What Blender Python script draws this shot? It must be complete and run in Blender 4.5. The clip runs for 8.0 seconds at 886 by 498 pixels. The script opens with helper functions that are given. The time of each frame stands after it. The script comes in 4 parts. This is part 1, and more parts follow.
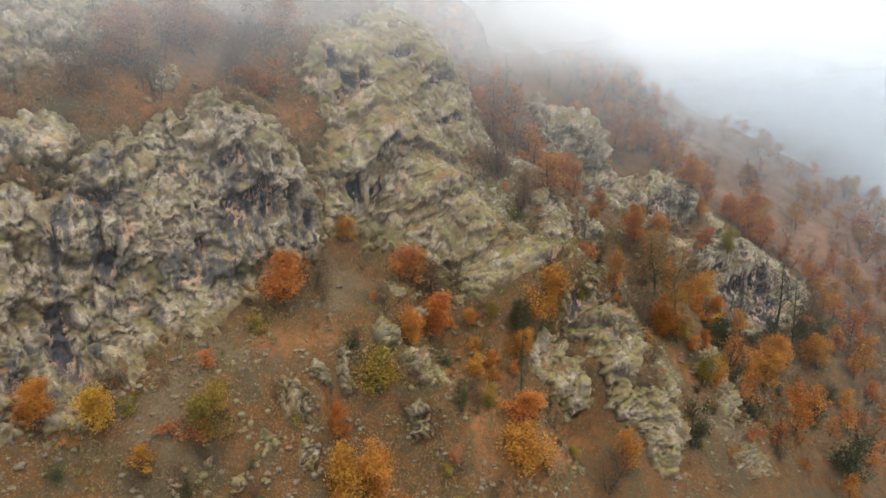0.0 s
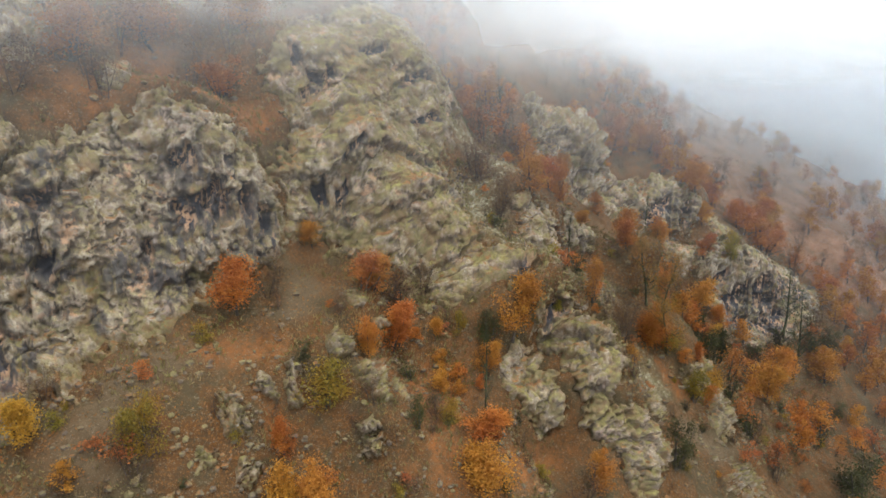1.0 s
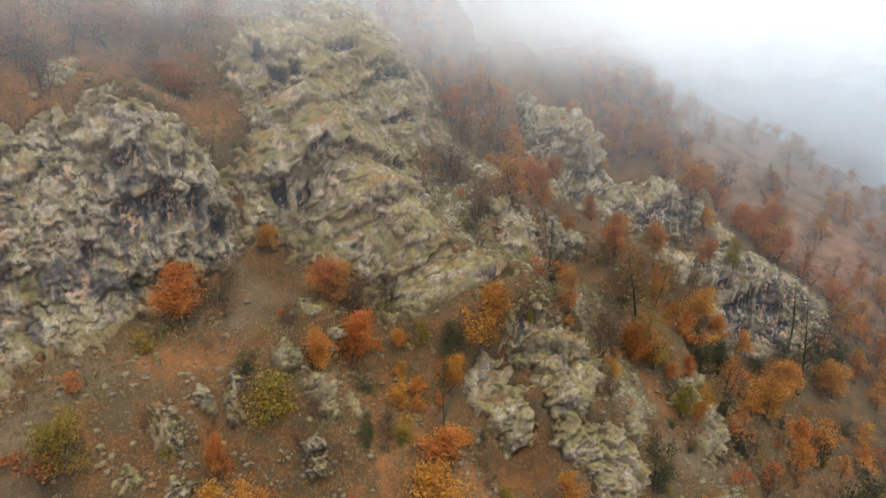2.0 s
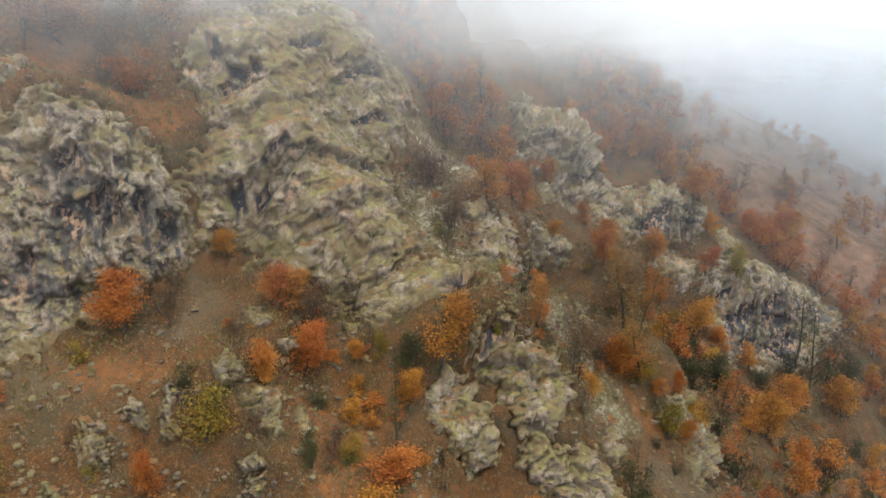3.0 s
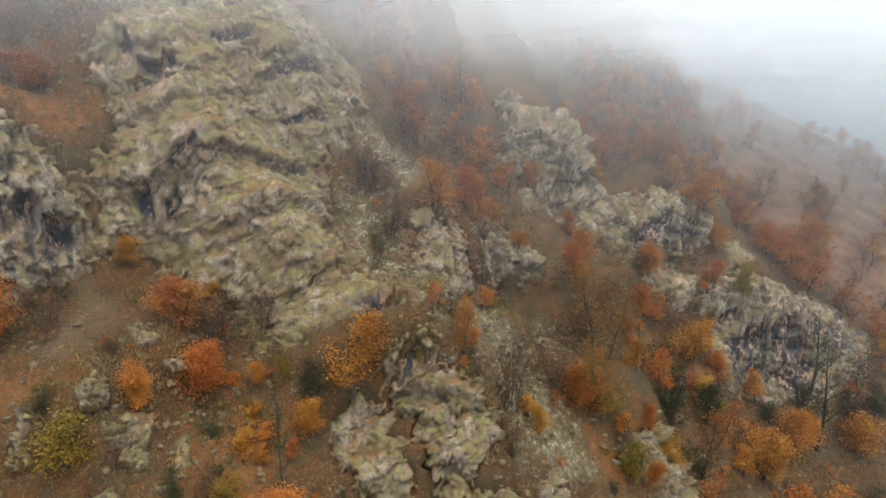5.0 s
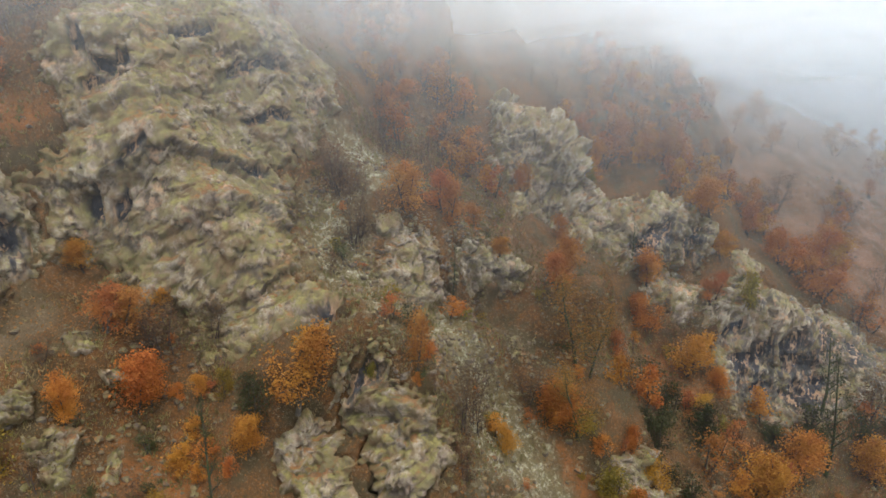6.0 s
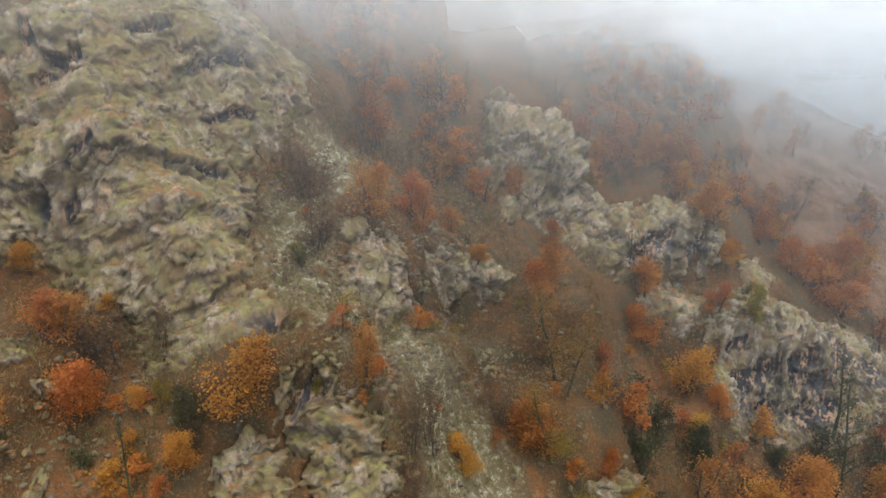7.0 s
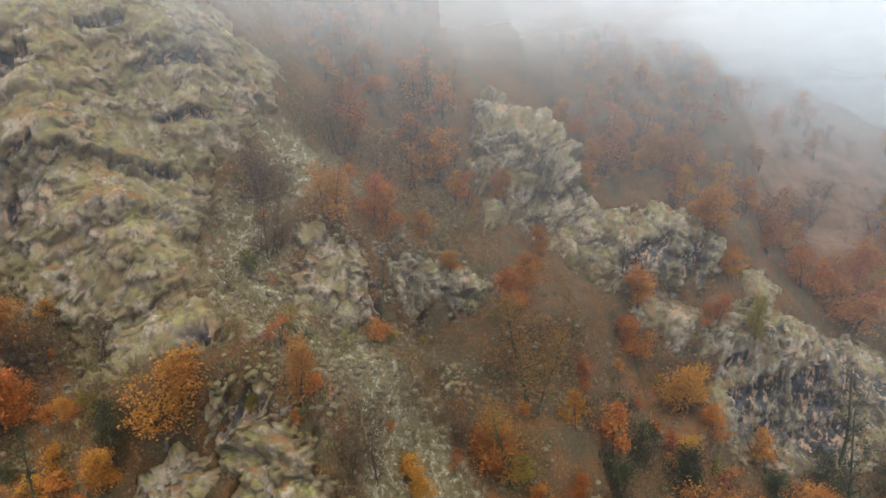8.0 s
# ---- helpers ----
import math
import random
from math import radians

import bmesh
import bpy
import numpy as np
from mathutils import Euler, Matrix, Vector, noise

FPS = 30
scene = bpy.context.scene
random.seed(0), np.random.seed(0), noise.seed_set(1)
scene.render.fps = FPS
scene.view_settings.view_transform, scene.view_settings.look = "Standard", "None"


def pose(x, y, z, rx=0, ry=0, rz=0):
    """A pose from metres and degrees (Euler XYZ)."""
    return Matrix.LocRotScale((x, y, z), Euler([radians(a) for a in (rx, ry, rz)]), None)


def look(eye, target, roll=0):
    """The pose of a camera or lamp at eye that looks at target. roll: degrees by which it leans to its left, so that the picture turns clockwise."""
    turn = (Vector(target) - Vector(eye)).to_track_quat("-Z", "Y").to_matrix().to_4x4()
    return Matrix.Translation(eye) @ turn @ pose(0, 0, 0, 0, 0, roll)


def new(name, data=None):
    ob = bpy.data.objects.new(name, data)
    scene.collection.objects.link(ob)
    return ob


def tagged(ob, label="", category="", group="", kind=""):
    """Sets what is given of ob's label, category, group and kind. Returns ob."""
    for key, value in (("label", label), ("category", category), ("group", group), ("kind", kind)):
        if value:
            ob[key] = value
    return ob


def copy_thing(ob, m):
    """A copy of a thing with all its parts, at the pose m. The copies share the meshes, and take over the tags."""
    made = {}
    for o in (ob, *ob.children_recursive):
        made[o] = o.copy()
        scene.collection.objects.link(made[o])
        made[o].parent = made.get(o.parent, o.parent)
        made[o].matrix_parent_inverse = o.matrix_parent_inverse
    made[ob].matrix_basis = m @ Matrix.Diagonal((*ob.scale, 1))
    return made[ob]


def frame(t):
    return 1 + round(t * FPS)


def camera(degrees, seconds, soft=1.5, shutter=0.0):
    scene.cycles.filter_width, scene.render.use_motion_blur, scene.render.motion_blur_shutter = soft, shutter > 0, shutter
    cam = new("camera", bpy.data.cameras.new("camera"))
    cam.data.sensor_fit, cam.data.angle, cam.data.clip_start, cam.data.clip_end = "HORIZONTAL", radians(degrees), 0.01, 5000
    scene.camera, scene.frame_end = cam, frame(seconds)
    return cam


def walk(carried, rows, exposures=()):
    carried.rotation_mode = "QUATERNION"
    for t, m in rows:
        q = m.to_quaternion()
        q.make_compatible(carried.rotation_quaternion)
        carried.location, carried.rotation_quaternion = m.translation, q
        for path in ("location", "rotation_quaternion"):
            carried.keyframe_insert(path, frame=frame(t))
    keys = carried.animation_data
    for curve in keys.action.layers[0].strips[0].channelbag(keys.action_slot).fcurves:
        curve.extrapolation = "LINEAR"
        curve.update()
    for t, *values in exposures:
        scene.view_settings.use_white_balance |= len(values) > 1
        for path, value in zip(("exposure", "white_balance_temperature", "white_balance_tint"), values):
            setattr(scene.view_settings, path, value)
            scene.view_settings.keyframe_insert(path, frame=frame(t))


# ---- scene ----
# ---------------------------------------------------------------- camera
cam = camera(71.6, 8.0, soft=1.6)
METRES, EYE, TILT, LEAN, TURN = 32.0, 40.0, -15.0, 0.0, 0.0
ROWS = [
    (0.0, 0.0, 0.0, 0.0, -0.0, 0.0, -0.0),
    (0.5, 0.0528, 0.0304, 0.0057, 1.01, 0.02, -0.29),
    (1.0, 0.105, 0.0621, 0.0119, 2.02, 0.05, -0.6),
    (1.5, 0.1566, 0.0949, 0.0186, 2.99, 0.06, -0.87),
    (3.0, 0.3091, 0.2, 0.0396, 6.24, 0.1, -1.79),
    (3.5, 0.3595, 0.2374, 0.0476, 7.4, 0.07, -2.08),
    (4.0, 0.4093, 0.2758, 0.0552, 8.57, 0.08, -2.41),
    (4.5, 0.4552, 0.3118, 0.0624, 9.67, 0.05, -2.71),
    (6.0, 0.5977, 0.4344, 0.09, 13.7, -0.13, -3.8),
    (6.5, 0.6421, 0.4783, 0.0991, 15.11, -0.17, -4.18),
    (7.0, 0.6856, 0.5235, 0.1087, 16.54, -0.25, -4.55),
    (7.5, 0.7283, 0.5697, 0.1189, 17.88, -0.31, -4.94),
    (8.0, 0.7704, 0.6166, 0.1287, 19.21, -0.38, -5.29),
]
walk(cam, [(t, pose(0, 0, EYE, TILT, LEAN, TURN) @ pose(METRES * x, METRES * y, METRES * z, 90 + pitch, roll, yaw)) for t, x, y, z, yaw, pitch, roll in ROWS],
     exposures=((0.0, 0.51), (3.5, 0.47), (8.0, 0.38)))
scene.cycles.transparent_max_bounces = 32

# ---------------------------------------------------------------- overcast sky and weak sun
SUN_ELEV, SUN_AZ = 70.0, 135.0
world = bpy.data.worlds.new("overcast_sky")
scene.world = world
world.use_nodes = True
wn = world.node_tree.nodes
wl = world.node_tree.links
wn.clear()
sky = wn.new("ShaderNodeTexSky")
sky.sky_type, sky.sun_disc = "NISHITA", False
sky.sun_elevation, sky.sun_rotation = radians(SUN_ELEV), radians(SUN_AZ)
sky.air_density, sky.dust_density = 1.0, 6.0
bg_sky = wn.new("ShaderNodeBackground")
bg_sky.inputs["Strength"].default_value = 0.05
bg_cloud = wn.new("ShaderNodeBackground")
bg_cloud.inputs["Color"].default_value = (0.88, 0.95, 1.0, 1)
bg_cloud.inputs["Strength"].default_value = 1.22
add = wn.new("ShaderNodeAddShader")
wout = wn.new("ShaderNodeOutputWorld")
wl.new(sky.outputs[0], bg_sky.inputs["Color"])
wl.new(bg_sky.outputs[0], add.inputs[0])
wl.new(bg_cloud.outputs[0], add.inputs[1])
wl.new(add.outputs[0], wout.inputs["Surface"])

sun_data = bpy.data.lights.new("sun", "SUN")
sun_data.energy, sun_data.angle, sun_data.color = 1.5, radians(10), (1.0, 0.95, 0.88)
sun = new("sun", sun_data)
sun.matrix_world = look((0, 0, 100), (100 * math.sin(radians(SUN_AZ)) * -math.cos(radians(SUN_ELEV)),
                                      100 * math.cos(radians(SUN_AZ)) * -math.cos(radians(SUN_ELEV)),
                                      100 - 100 * math.sin(radians(SUN_ELEV))))


# ---------------------------------------------------------------- materials
class Nodes:
    """A small hand for node materials."""

    def __init__(self, name, rough=0.9):
        self.mat = bpy.data.materials.new(name)
        self.mat.use_nodes = True
        self.t = self.mat.node_tree
        self.bsdf = self.t.nodes["Principled BSDF"]
        self.bsdf.inputs["Roughness"].default_value = rough
        self.bsdf.inputs["Specular IOR Level"].default_value = 0.2
        self.pos = self.t.nodes.new("ShaderNodeNewGeometry").outputs["Position"]

    def link(self, a, b):
        self.t.links.new(a, b)

    def noise(self, scale, detail=4, rough=0.6, stretch=None, warp=0.0, vec=None):
        n = self.t.nodes.new("ShaderNodeTexNoise")
        n.inputs["Scale"].default_value = scale
        n.inputs["Detail"].default_value = detail
        n.inputs["Roughness"].default_value = rough
        n.inputs["Distortion"].default_value = warp
        v = vec or self.pos
        if stretch:
            m = self.t.nodes.new("ShaderNodeMapping")
            m.inputs["Scale"].default_value = stretch
            self.link(v, m.inputs["Vector"])
            v = m.outputs[0]
        self.link(v, n.inputs["Vector"])
        return n.outputs["Fac"]

    def cells(self, scale, feature="F1", out="Distance"):
        n = self.t.nodes.new("ShaderNodeTexVoronoi")
        n.feature = feature
        n.inputs["Scale"].default_value = scale
        self.link(self.pos, n.inputs["Vector"])
        return n.outputs[out]

    def ramp(self, fac, lo, hi, a=0.0, b=1.0):
        n = self.t.nodes.new("ShaderNodeMapRange")
        n.interpolation_type = "SMOOTHSTEP"
        for k, v in zip(("From Min", "From Max", "To Min", "To Max"), (lo, hi, a, b)):
            n.inputs[k].default_value = v
        self.link(fac, n.inputs["Value"])
        return n.outputs[0]

    def maths(self, op, a, b):
        n = self.t.nodes.new("ShaderNodeMath")
        n.operation = op
        for i, v in enumerate((a, b)):
            if isinstance(v, (int, float)):
                n.inputs[i].default_value = v
            else:
                self.link(v, n.inputs[i])
        return n.outputs[0]

    def mix(self, fac, a, b):
        n = self.t.nodes.new("ShaderNodeMix")
        n.data_type = "RGBA"
        if isinstance(fac, (int, float)):
            n.inputs[0].default_value = fac
        else:
            self.link(fac, n.inputs[0])
        for i, v in ((6, a), (7, b)):
            if isinstance(v, tuple):
                n.inputs[i].default_value = (*v, 1)
            else:
                self.link(v, n.inputs[i])
        return n.outputs[2]

    def attr(self, name):
        n = self.t.nodes.new("ShaderNodeAttribute")
        n.attribute_name = name
        return n.outputs["Fac"]

    def up(self):
        n = self.t.nodes.new("ShaderNodeNewGeometry")
        s = self.t.nodes.new("ShaderNodeSeparateXYZ")
        self.link(n.outputs["Normal"], s.inputs[0])
        return s.outputs["Z"]

    def random(self):
        return self.t.nodes.new("ShaderNodeObjectInfo").outputs["Random"]

    def island(self):
        return self.t.nodes.new("ShaderNodeNewGeometry").outputs["Random Per Island"]

    def done(self, colour, bump=None, strength=0.5, distance=0.1):
        self.link(colour, self.bsdf.inputs["Base Color"])
        if bump is not None:
            b = self.t.nodes.new("ShaderNodeBump")
            b.inputs["Strength"].default_value = strength
            b.inputs["Distance"].default_value = distance
            self.link(bump, b.inputs["Height"])
            self.link(b.outputs[0], self.bsdf.inputs["Normal"])
        return self.mat


def rock_material(name, stain, moss, tan, lichens=1.0):
    """Weathered limestone: mauve-brown beds, pale lichen, moss and litter on ledges, tan breaks, black water streaks."""
    m = Nodes(name, 0.92)
    c = m.mix(m.ramp(m.noise(0.35, 5, 0.6), 0.40, 0.60), (0.285, 0.218, 0.182), (0.298, 0.243, 0.18))
    c = m.mix(m.ramp(m.noise(1.1, 7, 0.7), 0.45, 0.60, 0.0, 0.85), c, (0.185, 0.142, 0.118))
    lichen = m.mix(m.ramp(m.noise(0.6, 4), 0.40, 0.60), (0.35, 0.308, 0.158), (0.385, 0.335, 0.26))
    c = m.mix(m.ramp(m.noise(2.1, 8, 0.74), 0.46, 0.62, 0.0, 0.85 * lichens), c, lichen)
    # scabs of lichen
    spots = m.maths("ADD", m.cells(3.6), m.noise(6, 5, 0.7))
    c = m.mix(m.ramp(spots, 0.60, 0.80, 0.30 * lichens, 0.0), c, (0.43, 0.385, 0.285))
    # lichen on proud blocks, dirt in gaps; their tone also paints light and shade
    c = m.mix(m.ramp(m.maths("ADD", m.attr("proud"), m.noise(5, 5, 0.7)), 1.02, 1.30, 0.0, 0.55 * lichens), c, (0.46, 0.415, 0.33))
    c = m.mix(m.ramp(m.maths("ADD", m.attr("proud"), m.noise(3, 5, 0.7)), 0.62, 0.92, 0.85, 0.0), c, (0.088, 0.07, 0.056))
    c = m.mix(m.ramp(m.noise(4, 6, 0.72), 0.36, 0.46, 0.5, 0.0), c, (0.085, 0.07, 0.06))
    # thin soil and dry moss between the bare patches
    thin = m.ramp(m.noise(0.7, 8, 0.75), 0.37 + 0.07 * moss, 0.48 + 0.08 * moss, 0.85, 0.0)
    c = m.mix(thin, c, m.mix(m.ramp(m.noise(1.1, 5, 0.7), 0.42, 0.58), (0.175, 0.115, 0.058), (0.165, 0.138, 0.062)))
    green = m.maths("MULTIPLY", m.ramp(m.up(), 0.12, 0.75), m.ramp(m.noise(1.3, 7, 0.75), 0.42, 0.56))
    c = m.mix(m.maths("MULTIPLY", green, min(1.0, moss)), c, m.mix(m.ramp(m.noise(3, 4), 0.4, 0.6), (0.225, 0.198, 0.072), (0.15, 0.128, 0.056)))
    pocket = m.maths("MULTIPLY", m.ramp(m.up(), 0.45, 0.85), m.ramp(m.noise(0.6, 6, 0.7), 0.52, 0.59))
    c = m.mix(pocket, c, m.mix(m.ramp(m.noise(5, 5, 0.8), 0.4, 0.6), (0.24, 0.11, 0.04), (0.15, 0.09, 0.045)))
    c = m.mix(m.maths("MULTIPLY", m.ramp(m.noise(0.7, 5, 0.7), 0.58, 0.66), tan), c, (0.40, 0.25, 0.155))
    # black water streaks, most of all below the hollows; some painted for shade
    streak = m.ramp(m.noise(1.2, 4, 0.65, stretch=(1.4, 1.4, 0.3)), 0.44, 0.56)
    wide = m.maths("MULTIPLY", m.ramp(m.noise(0.25, 3), 0.54, 0.62), stain)
    c = m.mix(m.maths("MULTIPLY", streak, m.maths("MAXIMUM", wide, m.attr("streaks"))), c, (0.055, 0.055, 0.062))
    # hollows painted black and tan: streaks, and the shade under their roofs
    stain_and_shade = m.mix(m.ramp(m.noise(1.6, 3, 0.6, stretch=(1.5, 1.5, 0.25)), 0.50, 0.62), (0.045, 0.046, 0.055), (0.38, 0.24, 0.15))
    c = m.mix(m.maths("MULTIPLY", m.attr("hollow"), m.ramp(m.noise(1.0, 5, 0.7), 0.30, 0.50)), c, stain_and_shade)
    # open joints between blocks darkened: dirt, and their shade painted in
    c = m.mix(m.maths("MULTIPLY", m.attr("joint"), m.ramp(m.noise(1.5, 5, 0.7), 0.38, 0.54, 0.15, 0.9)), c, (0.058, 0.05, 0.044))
    wash = m.maths("MULTIPLY", m.attr("edge"), m.ramp(m.noise(1.6, 7, 0.8), 0.38, 0.56))
    c = m.mix(wash, c, m.mix(m.ramp(m.noise(2.2, 6, 0.75), 0.42, 0.58), (0.16, 0.098, 0.045), (0.145, 0.122, 0.055)))
    relief = m.noise(3.0, 8, 0.72)
    return m.done(c, relief, 0.85, 0.16)


ROCK = rock_material("lichened_limestone", 0.35, 0.75, 0.5, 0.75)
ROCK_STAINED = rock_material("stained_limestone", 0.8, 0.65, 0.9, 0.9)
ROCK_GREEN = rock_material("mossy_limestone", 0.25, 1.2, 0.7, 0.65)
ROCK_PALE = rock_material("pale_limestone", 0.15, 1.0, 0.4, 0.6)


def ground_material():
    """Leaf litter over brown soil with thin grass; the attribute bare marks trodden earth, grass the green turf."""
    m = Nodes("leaf_litter", 0.95)
    litter = m.mix(m.ramp(m.noise(1.1, 6, 0.7), 0.38, 0.62), (0.108, 0.051, 0.017), (0.076, 0.047, 0.022))
    litter = m.mix(m.ramp(m.noise(7, 5, 0.8), 0.48, 0.66), litter, (0.21, 0.088, 0.021))
    litter = m.mix(m.ramp(m.noise(0.4, 6, 0.7), 0.47, 0.60), litter, (0.074, 0.054, 0.026))
    litter = m.mix(m.ramp(m.noise(3.1, 6, 0.8), 0.57, 0.68), litter, (0.065, 0.05, 0.03))
    soil = m.mix(m.ramp(m.noise(2.0, 6, 0.7), 0.35, 0.65), (0.100, 0.068, 0.036), (0.128, 0.090, 0.050))
    turf = m.mix(m.ramp(m.noise(2.4, 7, 0.75), 0.35, 0.65), (0.13, 0.108, 0.052), (0.17, 0.13, 0.066))
    c = m.mix(m.attr("grass"), litter, turf)
    c = m.mix(m.attr("bare"), c, soil)
    fresh = m.mix(m.ramp(m.noise(2.5, 6, 0.75), 0.4, 0.6), (0.25, 0.098, 0.028), (0.17, 0.078, 0.028))
    c = m.mix(m.maths("MULTIPLY", m.attr("drift"), m.ramp(m.noise(0.9, 6, 0.75), 0.36, 0.58, 0.25, 1.0)), c, fresh)
    c = m.mix(m.maths("MULTIPLY", m.attr("dry"), m.ramp(m.noise(0.35, 7, 0.7), 0.30, 0.70, 0.15, 0.8)), c, (0.34, 0.175, 0.105))
    c = m.mix(m.ramp(m.noise(5.0, 7, 0.85), 0.56, 0.64), c, (0.21, 0.17, 0.115))
    c = m.mix(m.ramp(m.noise(6.5, 7, 0.85, stretch=(1.0, 1.1, 0.9)), 0.38, 0.47, 0.9, 0.0), c, (0.045, 0.036, 0.022))
    stony = m.maths("MULTIPLY", m.attr("grass"), m.ramp(m.noise(1.9, 9, 0.82, warp=0.4), 0.50, 0.56))
    c = m.mix(stony, c, m.mix(m.ramp(m.noise(5, 7, 0.85), 0.42, 0.56), (0.17, 0.145, 0.12), (0.40, 0.375, 0.25)))
    c = m.mix(m.ramp(m.noise(14, 3, 0.8), 0.60, 0.72), c, (0.26, 0.23, 0.18))
    relief = m.maths("ADD", m.noise(4.0, 8, 0.75), m.noise(22, 3, 0.7))
    return m.done(c, relief, 0.8, 0.12)


GROUND = ground_material()


def leaf_material(name, a, b, c):
    m = Nodes(name, 0.75)
    col = m.mix(m.ramp(m.island(), 0.0, 1.0), a, b)
    col = m.mix(m.ramp(m.noise(0.7, 3), 0.42, 0.62), col, c)
    hue = m.t.nodes.new("ShaderNodeHueSaturation")
    m.link(m.ramp(m.random(), 0.0, 1.0, 0.499, 0.521), hue.inputs["Hue"])
    m.bsdf.inputs["Specular IOR Level"].default_value = 0.05
    m.link(m.ramp(m.noise(0.05, 1), 0.3, 0.7, 0.72, 1.05), hue.inputs["Value"])
    hue.inputs["Saturation"].default_value = 0.96
    m.link(col, hue.inputs["Color"])
    col = hue.outputs[0]
    n = m.t.nodes.new("ShaderNodeBsdfTranslucent")
    mixer = m.t.nodes.new("ShaderNodeMixShader")
    mixer.inputs[0].default_value = 0.35
    m.link(col, n.inputs["Color"])
    m.done(col)
    out = m.t.nodes["Material Output"]
    m.link(m.bsdf.outputs[0], mixer.inputs[1])
    m.link(n.outputs[0], mixer.inputs[2])
    m.link(mixer.outputs[0], out.inputs["Surface"])
    return m.mat


LEAF = {
    "orange": leaf_material("orange_leaves", (0.42, 0.135, 0.022), (0.30, 0.085, 0.018), (0.44, 0.155, 0.022)),
    "red": leaf_material("russet_leaves", (0.34, 0.100, 0.030), (0.25, 0.080, 0.030), (0.37, 0.125, 0.032)),
    "yellow": leaf_material("yellow_leaves", (0.50, 0.23, 0.022), (0.36, 0.15, 0.020), (0.42, 0.17, 0.02)),
    "olive": leaf_material("olive_leaves", (0.24, 0.17, 0.025), (0.15, 0.12, 0.025), (0.26, 0.15, 0.02)),
    "green": leaf_material("dull_green_leaves", (0.060, 0.070, 0.028), (0.085, 0.080, 0.030), (0.05, 0.05, 0.025)),
    "dull": leaf_material("dull_orange_leaves", (0.34, 0.145, 0.03), (0.20, 0.10, 0.03), (0.27, 0.14, 0.03)),
    "brown": leaf_material("withered_leaves", (0.12, 0.066, 0.038), (0.08, 0.050, 0.033), (0.15, 0.074, 0.036)),
}


def bark_material(name, a, b):
    m = Nodes(name, 0.9)
    c = m.mix(m.ramp(m.noise(3.0, 5, 0.7), 0.4, 0.6), a, b)
    return m.done(c, m.noise(12, 5, 0.7, stretch=(1, 1, 0.25)), 0.7, 0.04)


BARK = bark_material("dark_bark", (0.050, 0.042, 0.034), (0.085, 0.072, 0.058))
MOSS_BARK = bark_material("mossy_bark", (0.040, 0.052, 0.018), (0.050, 0.045, 0.032))
TWIG = bark_material("grey_twigs", (0.075, 0.056, 0.046), (0.05, 0.038, 0.033))


def mist_material(name, amount, floor, most):
    """Drifting mist: a veil that scatters sky light, thin low down and thick towards the cloud, in slow patches."""
    m = Nodes(name, 1.0)
    t = m.t
    xyz = t.nodes.new("ShaderNodeSeparateXYZ")
    m.link(m.pos, xyz.inputs[0])
    z = m.maths("ADD", xyz.outputs["Z"], m.maths("MULTIPLY", m.maths("SUBTRACT", m.noise(0.035, 4, 0.55), 0.5), 9.0))
    a = m.maths("ADD", m.ramp(z, 29, 48, 0.0, 0.048), m.ramp(z, 39, 50, 0.0, 0.24))
    a = m.maths("ADD", m.maths("MULTIPLY", a, amount), m.ramp(z, 8, 30, floor * 0.6, floor))
    a = m.maths("MINIMUM", a, most)
    veil = t.nodes.new("ShaderNodeBsdfTranslucent")
    face = t.nodes.new("ShaderNodeBsdfDiffuse")
    both = t.nodes.new("ShaderNodeAddShader")
    veil.inputs["Color"].default_value = (0.575, 0.60, 0.62, 1)
    face.inputs["Color"].default_value = (0.405, 0.42, 0.43, 1)
    clear = t.nodes.new("ShaderNodeBsdfTransparent")
    mixer = t.nodes.new("ShaderNodeMixShader")
    m.link(veil.outputs[0], both.inputs[0])
    m.link(face.outputs[0], both.inputs[1])
    m.link(a, mixer.inputs[0])
    m.link(clear.outputs[0], mixer.inputs[1])
    m.link(both.outputs[0], mixer.inputs[2])
    m.link(mixer.outputs[0], t.nodes["Material Output"].inputs["Surface"])
    return m.mat


# ---------------------------------------------------------------- the lie of the land
# u runs level along the hillside, s straight up it, h out of it; all in metres.
ORIGIN = np.array([10.0, 45.0, 25.1])
ALONG = np.array([0.60994, 0.79245, 0.0])
UPHILL = np.array([-0.60402, 0.46490, 0.64732])
OUT = np.array([0.51297, -0.39483, 0.76222])


def place(u, s, h):
    return ORIGIN + np.multiply.outer(u, ALONG) + np.multiply.outer(s, UPHILL) + np.multiply.outer(h, OUT)


